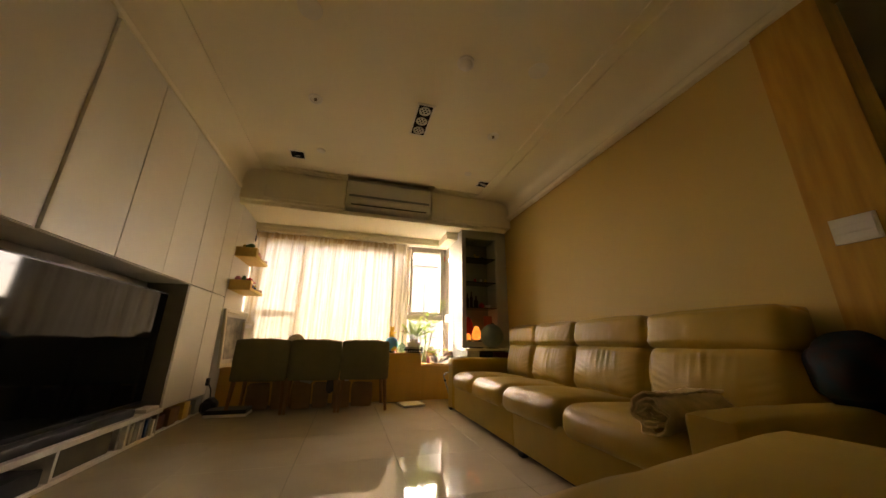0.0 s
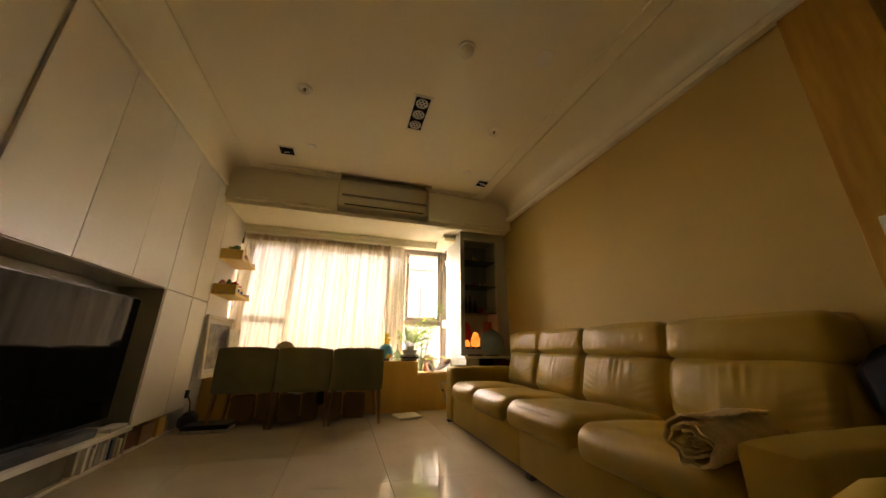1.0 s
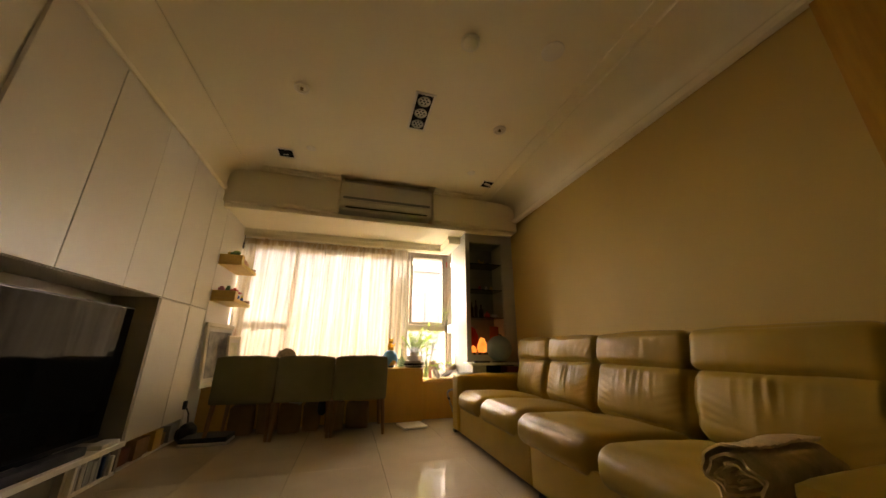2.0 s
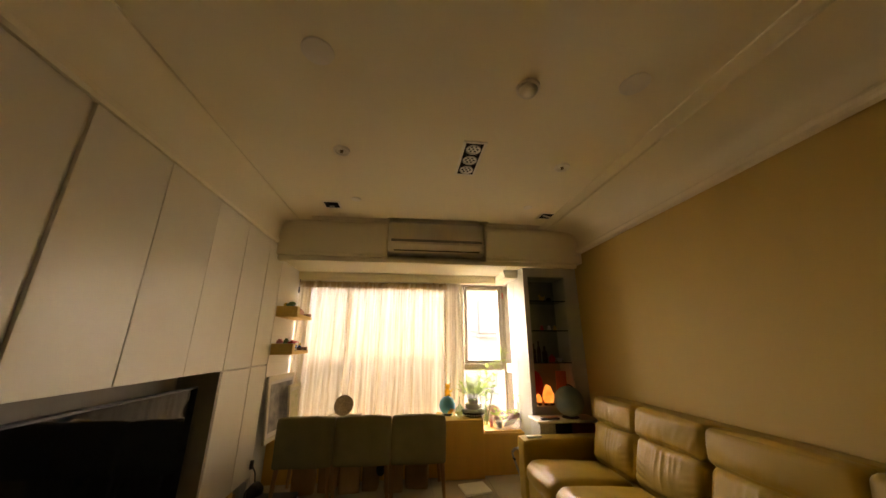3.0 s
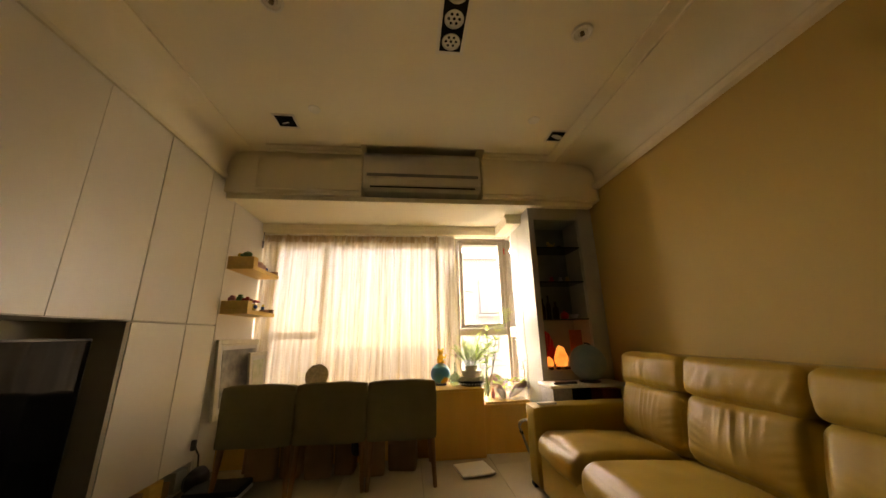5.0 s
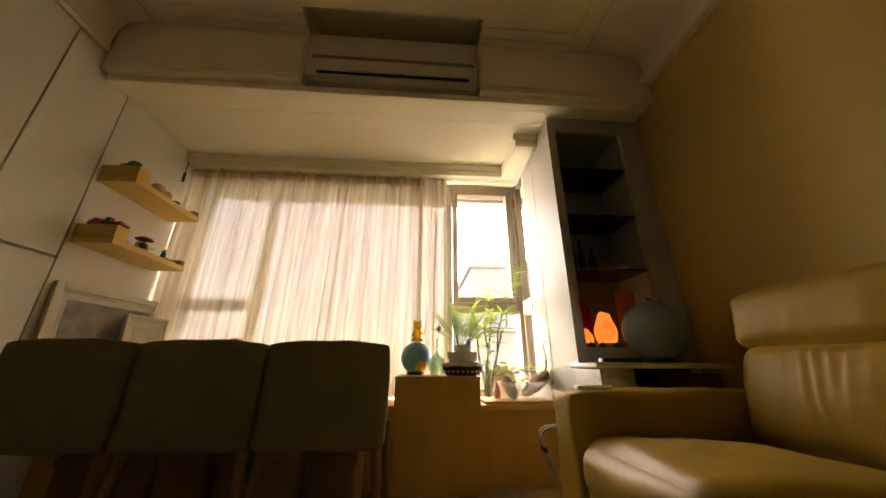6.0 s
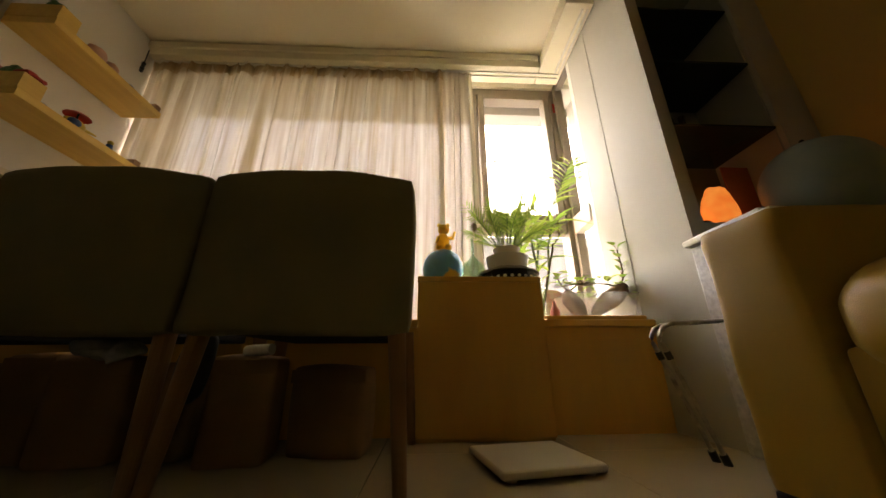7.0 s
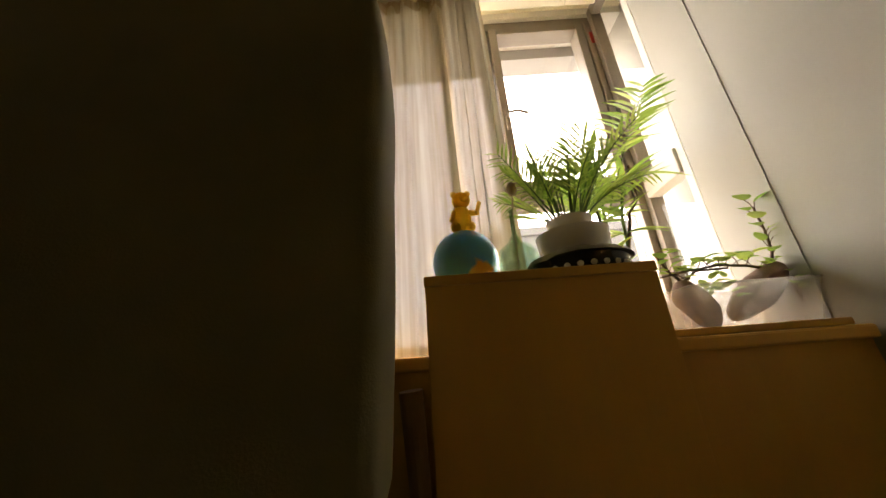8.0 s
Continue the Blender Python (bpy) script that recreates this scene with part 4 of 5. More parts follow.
one("green_toy_car", "dark green toy car on the lower wall ledge", "toy", GREEN, X((-1.215, 6.99, z + .008), (-1.175, 7.04, z + .034), .006), R((-1.205, 6.985, z + .009), (-1.205, 7.045, z + .009), .009, seg=16), R((-1.185, 6.985, z + .009), (-1.185, 7.045, z + .009), .009, seg=16), X((-1.210, 7.0, z + .034), (-1.180, 7.03, z + .052), .004))
one("red_toy_car", "red toy racing car on the lower wall ledge", "toy", RED, X((-1.168, 6.99, z + .006), (-1.115, 7.06, z + .02), .005), B((-1.140, 7.025, z + .024), (.014, .02, .012)), R((-1.172, 7.0, z + .009), (-1.112, 7.0, z + .009), .009, seg=16), R((-1.172, 7.05, z + .009), (-1.112, 7.05, z + .009), .009, seg=16))
z = 1.284
one("grey_toy", "small pale grey toy animal on the lower wall ledge", "toy", GREY, B((-1.180, 7.115, z + .025), (.022, .028, .018)), B((-1.175, 7.088, z + .042), .013), *[R((-1.190 + .02 * (k % 2), 7.10 + .03 * (k // 2), z), (-1.190 + .02 * (k % 2), 7.10 + .03 * (k // 2), z + .018), .005) for k in range(4)])
heli = base("toy_helicopter", (-1.180, 7.25, z), "yellow and blue toy helicopter with a red rotor", "toy")
def hp(name, mt, *f):
    bm = bmesh.new()
    for q in f:
        q(bm)
    part(name, bm, mt, heli, smooth=40)
hp("body", YELLOW, B((-1.180, 7.25, z + .042), (.03, .046, .03)), R((-1.180, 7.28, z + .045), (-1.180, 7.35, z + .055), .009, .004))
hp("cockpit", BLUE, B((-1.162, 7.235, z + .042), (.018, .028, .02)))
hp("mast", BLACKPLASTIC, R((-1.180, 7.25, z + .07), (-1.180, 7.25, z + .104), .004))
hp("rotor", RED, L([(.05, .086), (.034, .098), (.008, .106), (0, .107), (0, .103), (.008, .102), (.033, .094), (.05, .086)], (-1.180, 7.25, z), 12))
hp("skid", BLACKPLASTIC, R((-1.198, 7.21, z + .004), (-1.198, 7.29, z + .004), .004), R((-1.162, 7.21, z + .004), (-1.162, 7.29, z + .004), .004), R((-1.180, 7.25, z + .004), (-1.180, 7.25, z + .02), .012))
boat = base("toy_boat", (-1.170, 7.45, z), "small brown toy boat with a blue and yellow sailor figure", "toy")
bm = bmesh.new()
bm_box(bm, (-1.200, 7.395, z + .001), (-1.145, 7.505, z + .024), .008)
part("hull", bm, CHAIRWOOD, boat)
bm = bmesh.new()
bm_lathe(bm, [(0, 0), (.016, 0), (.013, .03), (0, .034)], (-1.175, 7.42, z + .025))
part("coat", bm, BLUE, boat)
bm = bmesh.new()
bm_ball(bm, (-1.175, 7.42, z + .068), .013)
part("cap", bm, YELLOW, boat)
one("curtain_tassel", "dark beaded tassel hanging beside the curtain", "tassel", BLACKPLASTIC, R((-1.30, 7.53, 1.98), (-1.30, 7.53, 2.152), .003), *[B((-1.30, 7.53, 1.98 + .02 * k), .010 + .002 * (k % 2)) for k in range(4)])

# ---- pictures leaning on the west wall ----
FRAME1 = mat("cream_carved_frame", (.74, .67, .50), .5, vary=.1)
PICT = mat("faded_print", (.13, .12, .11), .4, vary=.3, scale=9, col2=(.40, .36, .28))
PICT2 = mat("pale_print", (.62, .58, .42), .6, vary=.1, scale=14, col2=(.42, .45, .25))
MATB = mat("picture_mount", (.70, .66, .58), .7)
def picture(y0, y1, z0, z1, x, bw, fm, pm, lean, turn, label, mount):
    p = base("framed_picture", (x, (y0 + y1) / 2, z0), label, "picture")
    p.rotation_euler = (0, radians(lean), radians(turn))
    for a, b in (((x, y0, z0), (x + .028, y0 + bw, z1)), ((x, y1 - bw, z0), (x + .028, y1, z1)), ((x, y0 + bw, z0), (x + .028, y1 - bw, z0 + bw)), ((x, y0 + bw, z1 - bw), (x + .028, y1 - bw, z1))):
        part("frame_bar", boxes((a, b), bevel=.006), fm, p)
        q = [list(a), list(b)]
    part("backing", boxes(((x + .002, y0 + bw - .004, z0 + bw - .004), (x + .010, y1 - bw + .004, z1 - bw + .004))), MATB, p)
    part("inner_bead", boxes(((x + .0105, y0 + bw, z1 - bw - .012), (x + .02, y1 - bw, z1 - bw - .001)), ((x + .0105, y0 + bw, z0 + bw), (x + .02, y0 + bw + .011, z1 - bw - .012)), bevel=.002), fm, p)
    part("print", boxes(((x + .0105, y0 + bw + mount, z0 + bw + mount), (x + .013, y1 - bw - mount, z1 - bw - mount))), pm, p, "faded picture")
picture(6.985, 7.66, SILL + .002, 1.035, -1.255, .04, FRAME1, PICT, -4, -5, "cream-framed picture leaning on the wall above the sill", .045)
picture(7.33, 7.66, SILL + .002, .915, -1.165, .022, FRAME1, PICT2, -4.5, -5, "small pale framed picture leaning on the larger one", .05)
bm = bmesh.new()
bm_lathe(bm, [(0, .01), (.06, .012), (.105, .022), (.112, .03), (.108, .034), (.06, .024), (0, .02)], (0, 0, 0), 28)
bm.transform(pose(-.62, 7.50, SILL + .26, 75, 0, 0))
bw = thing("wicker_tray", bm, mat("pale_wicker", (.55, .45, .30), .8, vary=.2, scale=40, bump=.5), "round pale wicker tray propped on the window sill", "tray", smooth=40)
one("storage_box", "beige storage box on the window sill behind the chairs", "box", mat("beige_card", (.5, .42, .30), .8), X((-.80, 7.42, SILL + .001), (-.42, 7.60, SILL + .155), .006))

# ---- on the wooden cabinet ----
TOP = .564
BALL = mat("blue_earth_ball", (.12, .52, .92), .3, vary=.1, scale=7, bump=.02, col2=(.12, .36, .55))
_n, _l = BALL.node_tree.nodes, BALL.node_tree.links
_noi2, _thr, _mx, _tc2 = _n.new("ShaderNodeTexNoise"), _n.new("ShaderNodeMapRange"), _n.new("ShaderNodeMix"), _n.new("ShaderNodeTexCoord")
_mx.data_type = "RGBA"
_noi2.inputs["Scale"].default_value, _noi2.inputs["Detail"].default_value = 7.5, 5
_thr.inputs["From Min"].default_value, _thr.inputs["From Max"].default_value = .54, .58
_old = _n["Principled BSDF"].inputs["Base Color"].links[0].from_socket
_l.new(_tc2.outputs["Object"], _noi2.inputs["Vector"])
_l.new(_noi2.outputs["Fac"], _thr.inputs["Value"])
_l.new(_thr.outputs["Result"], _mx.inputs["Factor"])
_l.new(_old, _mx.inputs["A"])
_mx.inputs["B"].default_value = (.80, .58, .10, 1)
_l.new(_mx.outputs["Result"], _n["Principled BSDF"].inputs["Base Color"])
eb = base("earth_ball", (.578, 7.41, TOP), "blue and yellow globe ball on a small dark ring", "globe")
bm = bmesh.new()
bm_ball(bm, (.578, 7.41, TOP + .104), .098, u=32, v=20)
part("ball", bm, BALL, eb, smooth=60)
bm = bmesh.new()
bm_lathe(bm, [(.045, 0), (.06, 0), (.055, .02), (.045, .02), (.045, 0)], (.578, 7.41, TOP))
part("ring", bm, BLACKPLASTIC, eb)
# figurine: one plain mesh
TIGER = cloth_translucent("yellow_orange_figurine", (1.0, .78, .20), 0.0, .85)
b = BALL.node_tree.nodes["Principled BSDF"]
b.inputs["Subsurface Weight"].default_value, b.inputs["Subsurface Scale"].default_value = .6, .05
zt = TOP + .202
one("animal_figurine", "small yellow and orange striped animal figurine on the globe ball", "figurine", TIGER,
    B((.578, 7.41, zt + .045), (.030, .026, .045)), B((.580, 7.402, zt + .105), (.029, .026, .027)), B((.558, 7.41, zt + .132), .010), B((.602, 7.41, zt + .132), .010), B((.588, 7.378, zt + .099), (.014, .012, .011)),
    B((.556, 7.395, zt + .012), (.016, .022, .014)), B((.602, 7.395, zt + .012), (.016, .022, .014)), R((.600, 7.40, zt + .06), (.628, 7.385, zt + .05), .009, .007), R((.622, 7.385, zt + .045), (.634, 7.38, zt + .085), .006), R((.556, 7.40, zt + .065), (.545, 7.385, zt + .03), .009, .007))
bm = bmesh.new()
bm_lathe(bm, [(0, 0), (.03, 0), (.048, .03), (.053, .06), (.045, .095), (.02, .118), (.007, .14), (.006, .20), (.009, .215), (.006, .215), (.004, .14), (.014, .115), (.04, .09), (.046, .06), (.04, .03), (0, .008)], (0, 0, 0), 40)
for v in bm.verts:
    a = math.atan2(v.co.y, v.co.x)
    k = 1 + .06 * abs(math.sin(a * 6)) * (1 if v.co.z < .11 else 0)
    v.co.x *= k
    v.co.y *= k
bm.transform(pose(.706, 7.30, TOP))
thing("glass_vase", bm, GREENGLASS, "ribbed pale green glass bud vase", "vase", smooth=40)
one("tulip_bud", "closed cream flower bud on a thin stalk in the vase", "flower", mat("cream_petal", (.70, .55, .40), .6), B((.716, 7.295, TOP + .275), (.014, .014, .022)), T([(.706, 7.30, TOP + .05), (.707, 7.30, TOP + .16), (.716, 7.295, TOP + .26)], .0022, 6))
bowl = base("black_bowl", (.868, 7.325, TOP), "black bowl with pale patterned band under the plant pot", "bowl")
bm = bmesh.new()
bm_lathe(bm, [(0, 0), (.10, 0), (.122, .02), (.125, .05), (.10, .07), (0, .072)], (.868, 7.325, TOP), 36)
part("body", bm, mat("black_glaze", (.02, .018, .016), .25), bowl, smooth=40)
for k in range(26):
    a = 2 * math.pi * k / 26
    bm = bmesh.new()
    bm_ball(bm, (.868 + .121 * math.cos(a), 7.325 + .121 * math.sin(a), TOP + .024), (.008, .008, .007), u=8, v=6)
    part("bead", bm, CERAMIC, bowl, smooth=60)
bm = bmesh.new()
bm_lathe(bm, [(.06, .072), (.123, .058), (.135, .050), (.128, .062), (.09, .078), (.06, .078)], (.868, 7.325, TOP), 30)
for v in bm.verts:
    v.co.z += .006 * noise.noise(v.co * 40)
part("foil", bm, mat("crumpled_cloth", (.42, .38, .30), .6, vary=.25, scale=20), bowl, "crumpled grey cloth rim", smooth=60)
pot = base("plant_pot", (.868, 7.325, TOP + .076), "white ceramic plant pot standing in the bowl", "pot")
bm = bmesh.new()
bm_lathe(bm, [(0, .001), (.078, .001), (.092, .018), (.096, .058), (.09, .06), (.074, .045), (0, .045)], (.868, 7.325, TOP + .077), 36)
part("saucer", bm, CERAMIC, pot, smooth=40)
bm = bmesh.new()
bm_lathe(bm, [(0, .051), (.05, .051), (.062, .10), (.058, .10), (.046, .085), (0, .085)], (.868, 7.325, TOP + .077), 32)
part("inner_pot", bm, WHITEPLASTIC, pot, smooth=40)

# ---- plants ----
def leaf_material(name, col, col2):
    m = bpy.data.materials.new(name)
    m.use_nodes = True
    n, l = m.node_tree.nodes, m.node_tree.links
    n.remove(n["Principled BSDF"])
    d, t, mx, g, mx2 = n.new("ShaderNodeBsdfDiffuse"), n.new("ShaderNodeBsdfTranslucent"), n.new("ShaderNodeMixShader"), n.new("ShaderNodeBsdfGlossy"), n.new("ShaderNodeMixShader")
    geo, mix = n.new("ShaderNodeNewGeometry"), n.new("ShaderNodeMix")
    mix.data_type = "RGBA"
    mix.inputs["A"].default_value, mix.inputs["B"].default_value = (*col, 1), (*col2, 1)
    l.new(geo.outputs["Random Per Island"], mix.inputs["Factor"])
    l.new(mix.outputs["Result"], d.inputs["Color"])
    l.new(mix.outputs["Result"], t.inputs["Color"])
    mx.inputs[0].default_value, mx2.inputs[0].default_value = .6, .06
    g.inputs["Roughness"].default_value = .35
    l.new(d.outputs[0], mx.inputs[1])
    l.new(t.outputs[0], mx.inputs[2])
    l.new(mx.outputs[0], mx2.inputs[1])
    l.new(g.outputs[0], mx2.inputs[2])
    l.new(mx2.outputs[0], n["Material Output"].inputs["Surface"])
    return m
LEAF = leaf_material("fresh_leaf", (.24, .42, .06), (.54, .66, .15))
STEM = mat("green_stem", (.16, .24, .07), .6)
BARK = mat("brown_twig", (.16, .10, .055), .8)

def blade(bm, p, d, up, length, width, bend=.25, n=4, twist=0.0):
    """One leaf blade from p along d, curved, with a fold along its rib."""
    d, up = Vector(d).normalized(), Vector(up).normalized()
    s = d.cross(up)
    s = s.normalized() if s.length > 1e-4 else Vector((1, 0, 0))
    u = s.cross(d)
    rows = []
    for i in range(n + 1):
        t = i / n
        c = Vector(p) + d * length * t - u * bend * length * t * t
        w = width * math.sin(math.pi * (.08 + .92 * t) ** .8) * (1 if i < n else .02)
        rows.append((bm.verts.new(c - s * w / 2 + u * w * .12), bm.verts.new(c), bm.verts.new(c + s * w / 2 + u * w * .12)))
    for a, b in zip(rows, rows[1:]):
        bm.faces.new((a[0], a[1], b[1], b[0]))
        bm.faces.new((a[1], a[2], b[2], b[1]))

def arc(p, d, length, droop, n=8):
    pts, p, d = [], Vector(p), Vector(d).normalized()
    for i in range(n + 1):
        pts.append(p.copy())
        p = p + d * length / n
        d = (d + Vector((0, 0, -droop / n))).normalized()
    return pts

def frond(stem_bm, leaf_bm, p, d, length, droop, pairs, leaf_len, leaf_w, start=.35, rnd=random, across=None):
    pts = arc(p, d, length, droop, 12)
    bm_tube(stem_bm, pts, .0028, 5, .4)
    for k in range(pairs):
        t = start + (1 - start) * k / max(pairs - 1, 1)
        f = t * 12
        i = min(int(f), 11)
        c = pts[i].lerp(pts[i + 1], f - i)
        tang = (pts[i + 1] - pts[i]).normalized()
        side = tang.cross(Vector((0, 0, 1)))
        side = side.normalized() if side.length > .05 else Vector((1, 0, 0))
        side = Vector(across) if across else side
        ll = leaf_len * (.55 + .9 * math.sin(math.pi * min(1, .15 + .8 * (k + .5) / pairs))) * rnd.uniform(.85, 1.1)
        for sgn in (-1, 1):
            blade(leaf_bm, c, tang * .65 + side * sgn * .8 + Vector((0, 0, rnd.uniform(-.1, .2))), Vector((0, 0, 1)), ll, leaf_w, rnd.uniform(.1, .35), 4)

palm = base("potted_palm", (.868, 7.325, TOP + .165), "bushy feather-leaved parlour palm in the white pot", "plant")
rnd = random.Random(11)
sb, lb = bmesh.new(), bmesh.new()
for k in range(32):
    a = 2 * math.pi * k / 32 + rnd.uniform(-.3, .3)
    lean = rnd.uniform(.05, .88)
    p = (.868 + .03 * math.cos(a), 7.325 + .03 * math.sin(a), TOP + .163)
    frond(sb, lb, p, (lean * math.cos(a), lean * math.sin(a), 1), rnd.uniform(.16, .30), rnd.uniform(.2, 1.1), 12, .058, .0066, .34, rnd)
tagged(part("stalk", sb, STEM, palm, smooth=60), kind="stuff")
tagged(part("crown", lb, LEAF, palm, smooth=60), kind="stuff")

bamboo = base("lucky_bamboo", (1.06, 7.53, SILL), "leafy bamboo stalks and a palm frond in a glass bottle", "plant")
bm = bmesh.new()
prof = [(0, 0), (.044, 0)] + [(.046 - .004 * (k % 2), .012 + .018 * k) for k in range(11)] + [(.036, .22), (.033, .24), (.036, .245), (.030, .245), (.030, .22), (.040, .20), (.040, .012), (0, .010)]
bm_lathe(bm, prof, (1.06, 7.53, SILL + .001), 28)
part("bottle", bm, glass("bottle_glass", (.92, .95, .9)), bamboo, "ribbed clear glass bottle", smooth=40)
sb, lb = bmesh.new(), bmesh.new()
for k, (dx, dy, h) in enumerate(((-.02, 0, .60), (.012, .012, .66), (.0, -.014, .52), (.03, 0, .56))):
    foot = Vector((1.06 + dx * .6, 7.53 + dy, SILL + .015))
    top = Vector((1.06 + dx * 4.2, 7.53 + dy * 2, SILL + h))
    pts = [foot.lerp(top, i / 8) + Vector((.008 * math.sin(i * 1.3 + k), 0, 0)) for i in range(9)]
    sb = bmesh.new()
    bm_tube(sb, pts, .0075, 8, .7)
    for i in range(3, 9):
        bm_ball(sb, pts[i], (.0085, .0085, .003), u=8, v=6)
        for q in range(5 if i > 4 else 1):
            a = rnd.uniform(0, 6.28)
            blade(lb, pts[i], (math.cos(a), math.sin(a) * .7, rnd.uniform(.1, .9)), (0, 0, 1), rnd.uniform(.08, .15), .024, rnd.uniform(.1, .5), 5)
    part("stalk", sb, STEM, bamboo, smooth=60)
tagged(part("foliage", lb, LEAF, bamboo, smooth=60), kind="stuff")
sb, lb = bmesh.new(), bmesh.new()
frond(sb, lb, (1.10, 7.53, SILL + .42), (.35, -.25, 1), .50, .25, 13, .092, .021, .50, rnd, (.82, -.5, -.2))
part("frond_stem", sb, STEM, bamboo)
tagged(part("frond", lb, LEAF, bamboo, "broad yellow-green palm frond", smooth=60), "broad yellow-green palm frond", kind="stuff")
sb = bmesh.new()
bm_tube(sb, [(1.09, 7.53, SILL + .1), (1.13, 7.53, SILL + .26), (1.17, 7.525, SILL + .40), (1.175, 7.525, SILL + .43), (1.215, 7.52, SILL + .48), (1.22, 7.52, SILL + .62)], .007, 8, .6)
part("dry_branch", sb, BARK, bamboo, "dark dry branch", smooth=60)
lb = bmesh.new()
blade(lb, (1.215, 7.52, SILL + .56), (.8, -.3, .5), (0, 0, 1), .14, .022, .9, 6)
blade(lb, (1.18, 7.52, SILL + .44), (.6, -.3, .9), (0, 0, 1), .09, .02, .3, 5)
part("branch_leaf", lb, LEAF, bamboo, smooth=60)

one("pink_bottle", "small pink bottle on the window sill", "bottle", PINK, L([(0, 0), (.02, 0), (.022, .06), (.009, .085), (.009, .105), (0, .105)], (1.10, 7.42, SILL + .001)))
bm = bmesh.new()
bm_lathe(bm, [(0, .01), (.07, .012), (.10, .024), (.103, .024), (.07, .006), (0, .004)], (0, 0, 0), 32)
bm.transform(pose(1.18, 7.64, SILL + .105, 78, 0, 0))
thing("painted_plate", bm, mat("painted_plate_glaze", (.62, .60, .50), .25, vary=.2, scale=18, col2=(.50, .24, .22)), "round painted plate propped against the window", "plate", smooth=40)
one("wooden_board", "thin wooden board lying on the window sill", "board", OAK, X((.985, 7.232, SILL + .001), (1.405, 7.47, SILL + .017), .003))
# clear tub with two sprouting sweet potatoes
CLEAR = cloth_translucent("cloudy_clear_plastic", (.85, .84, .80), .74, .6)
zb = SILL + .018
bm = bmesh.new()
t = bmesh.new()
bmesh.ops.create_cube(t, size=1)
bmesh.ops.delete(t, geom=[f for f in t.faces if f.normal.z > .5], context="FACES_ONLY")
for v in t.verts:
    k = 1.0 if v.co.z > 0 else .84
    v.co = Vector((v.co.x * .31 * k, v.co.y * .17 * k, (v.co.z + .5) * .10))
bmesh.ops.solidify(t, geom=t.faces[:], thickness=.002)
join(bm, t, pose(1.259, 7.345, zb))
tub = base("clear_tub", (1.259, 7.345, zb), "clear plastic food tub holding sprouting sweet potatoes", "tub")
part("body", bm, CLEAR, tub)
bm = bmesh.new()
bm_tube(bm, [(1.104, 7.26, zb + .1), (1.414, 7.26, zb + .1), (1.414, 7.43, zb + .1), (1.104, 7.43, zb + .1), (1.104, 7.26, zb + .1)], .003, 6)
part("rim", bm, CLEAR, tub)
POTATO = mat("sweet_potato_skin", (.30, .17, .12), .8, vary=.2, scale=25, bump=.4)
def potato(c, ry, ln, r, seed):
    t = bmesh.new()
    bmesh.ops.create_icosphere(t, subdivisions=4, radius=1)
    for v in t.verts:
        p = v.co.copy()
        k = 1 + .18 * noise.noise(p * 1.4 + Vector((seed, 0, 0))) + .03 * noise.noise(p * 6)
        v.co = Vector((p.x * r * k, p.y * r * k, p.z * ln * (1 - .1 * p.z)))
    bm = bmesh.new()
    join(bm, t, pose(*c, 0, ry, 0))
    return thing("sweet_potato", bm, POTATO, "sprouting brown sweet potato standing in the tub", "sweet potato", "sweet potatoes", smooth=60)
potato((1.159, 7.345, zb + .068), -28, .072, .038, 3)
potato((1.339, 7.345, zb + .092), 54, .115, .040, 9)
vine = base("sweet_potato_vine", (1.259, 7.345, zb + .1), "trailing green sweet potato shoots with heart-shaped leaves", "plant")
sb, lb = bmesh.new(), bmesh.new()
def heart(p, d, size):
    d = Vector(d).normalized()
    blade(lb, p, d, (0, -.4, 1), size, size * .85, .2, 4)
vines = [[(1.394, 7.345, zb + .14), (1.324, 7.34, zb + .155), (1.244, 7.335, zb + .16), (1.164, 7.33, zb + .15), (1.074, 7.325, zb + .135)],
         [(1.394, 7.345, zb + .14), (1.409, 7.34, zb + .19), (1.409, 7.335, zb + .25), (1.399, 7.33, zb + .32)],
         [(1.144, 7.345, zb + .12), (1.184, 7.34, zb + .15), (1.264, 7.33, zb + .15)], [(1.144, 7.345, zb + .12), (1.114, 7.34, zb + .15), (1.084, 7.335, zb + .20)],
         [(1.394, 7.345, zb + .14), (1.421, 7.34, zb + .13), (1.421, 7.335, zb + .08), (1.421, 7.33, zb + .05)]]
for vn in vines:
    pts = []
    for a, b in zip(vn, vn[1:]):
        pts += [Vector(a).lerp(Vector(b), i / 4) for i in range(4)]
    pts.append(Vector(vn[-1]))
    bm_tube(sb, pts, .0042, 6, .6)
    for i in range(1, len(pts)):
        d = Vector((rnd.uniform(-1, 1), rnd.uniform(-.6, .2), rnd.uniform(.2, 1)))
        e = pts[i] + d.normalized() * rnd.uniform(.015, .04)
        bm_tube(sb, [pts[i], (pts[i] + e) / 2 + Vector((0, 0, .004)), e], .0012, 5)
        heart(e, (d.x, d.y - .3, d.z * .3), rnd.uniform(.03, .05))
for k in range(14):
    heart((1.224 + rnd.uniform(-.05, .05), 7.345 + rnd.uniform(-.03, .03), zb + rnd.uniform(.07, .13)), (rnd.uniform(-1, 1), -.4, rnd.uniform(0, 1)), .035)
tagged(part("runner", sb, BARK, vine, smooth=60), kind="stuff")
tagged(part("foliage", lb, LEAF, vine, smooth=60), kind="stuff")
one("red_tag", "small red paper tag stuck on the window post", "tag", RED, X((1.415, WIN_Y - .0235, 1.98), (1.435, WIN_Y - .0212, 2.06)))

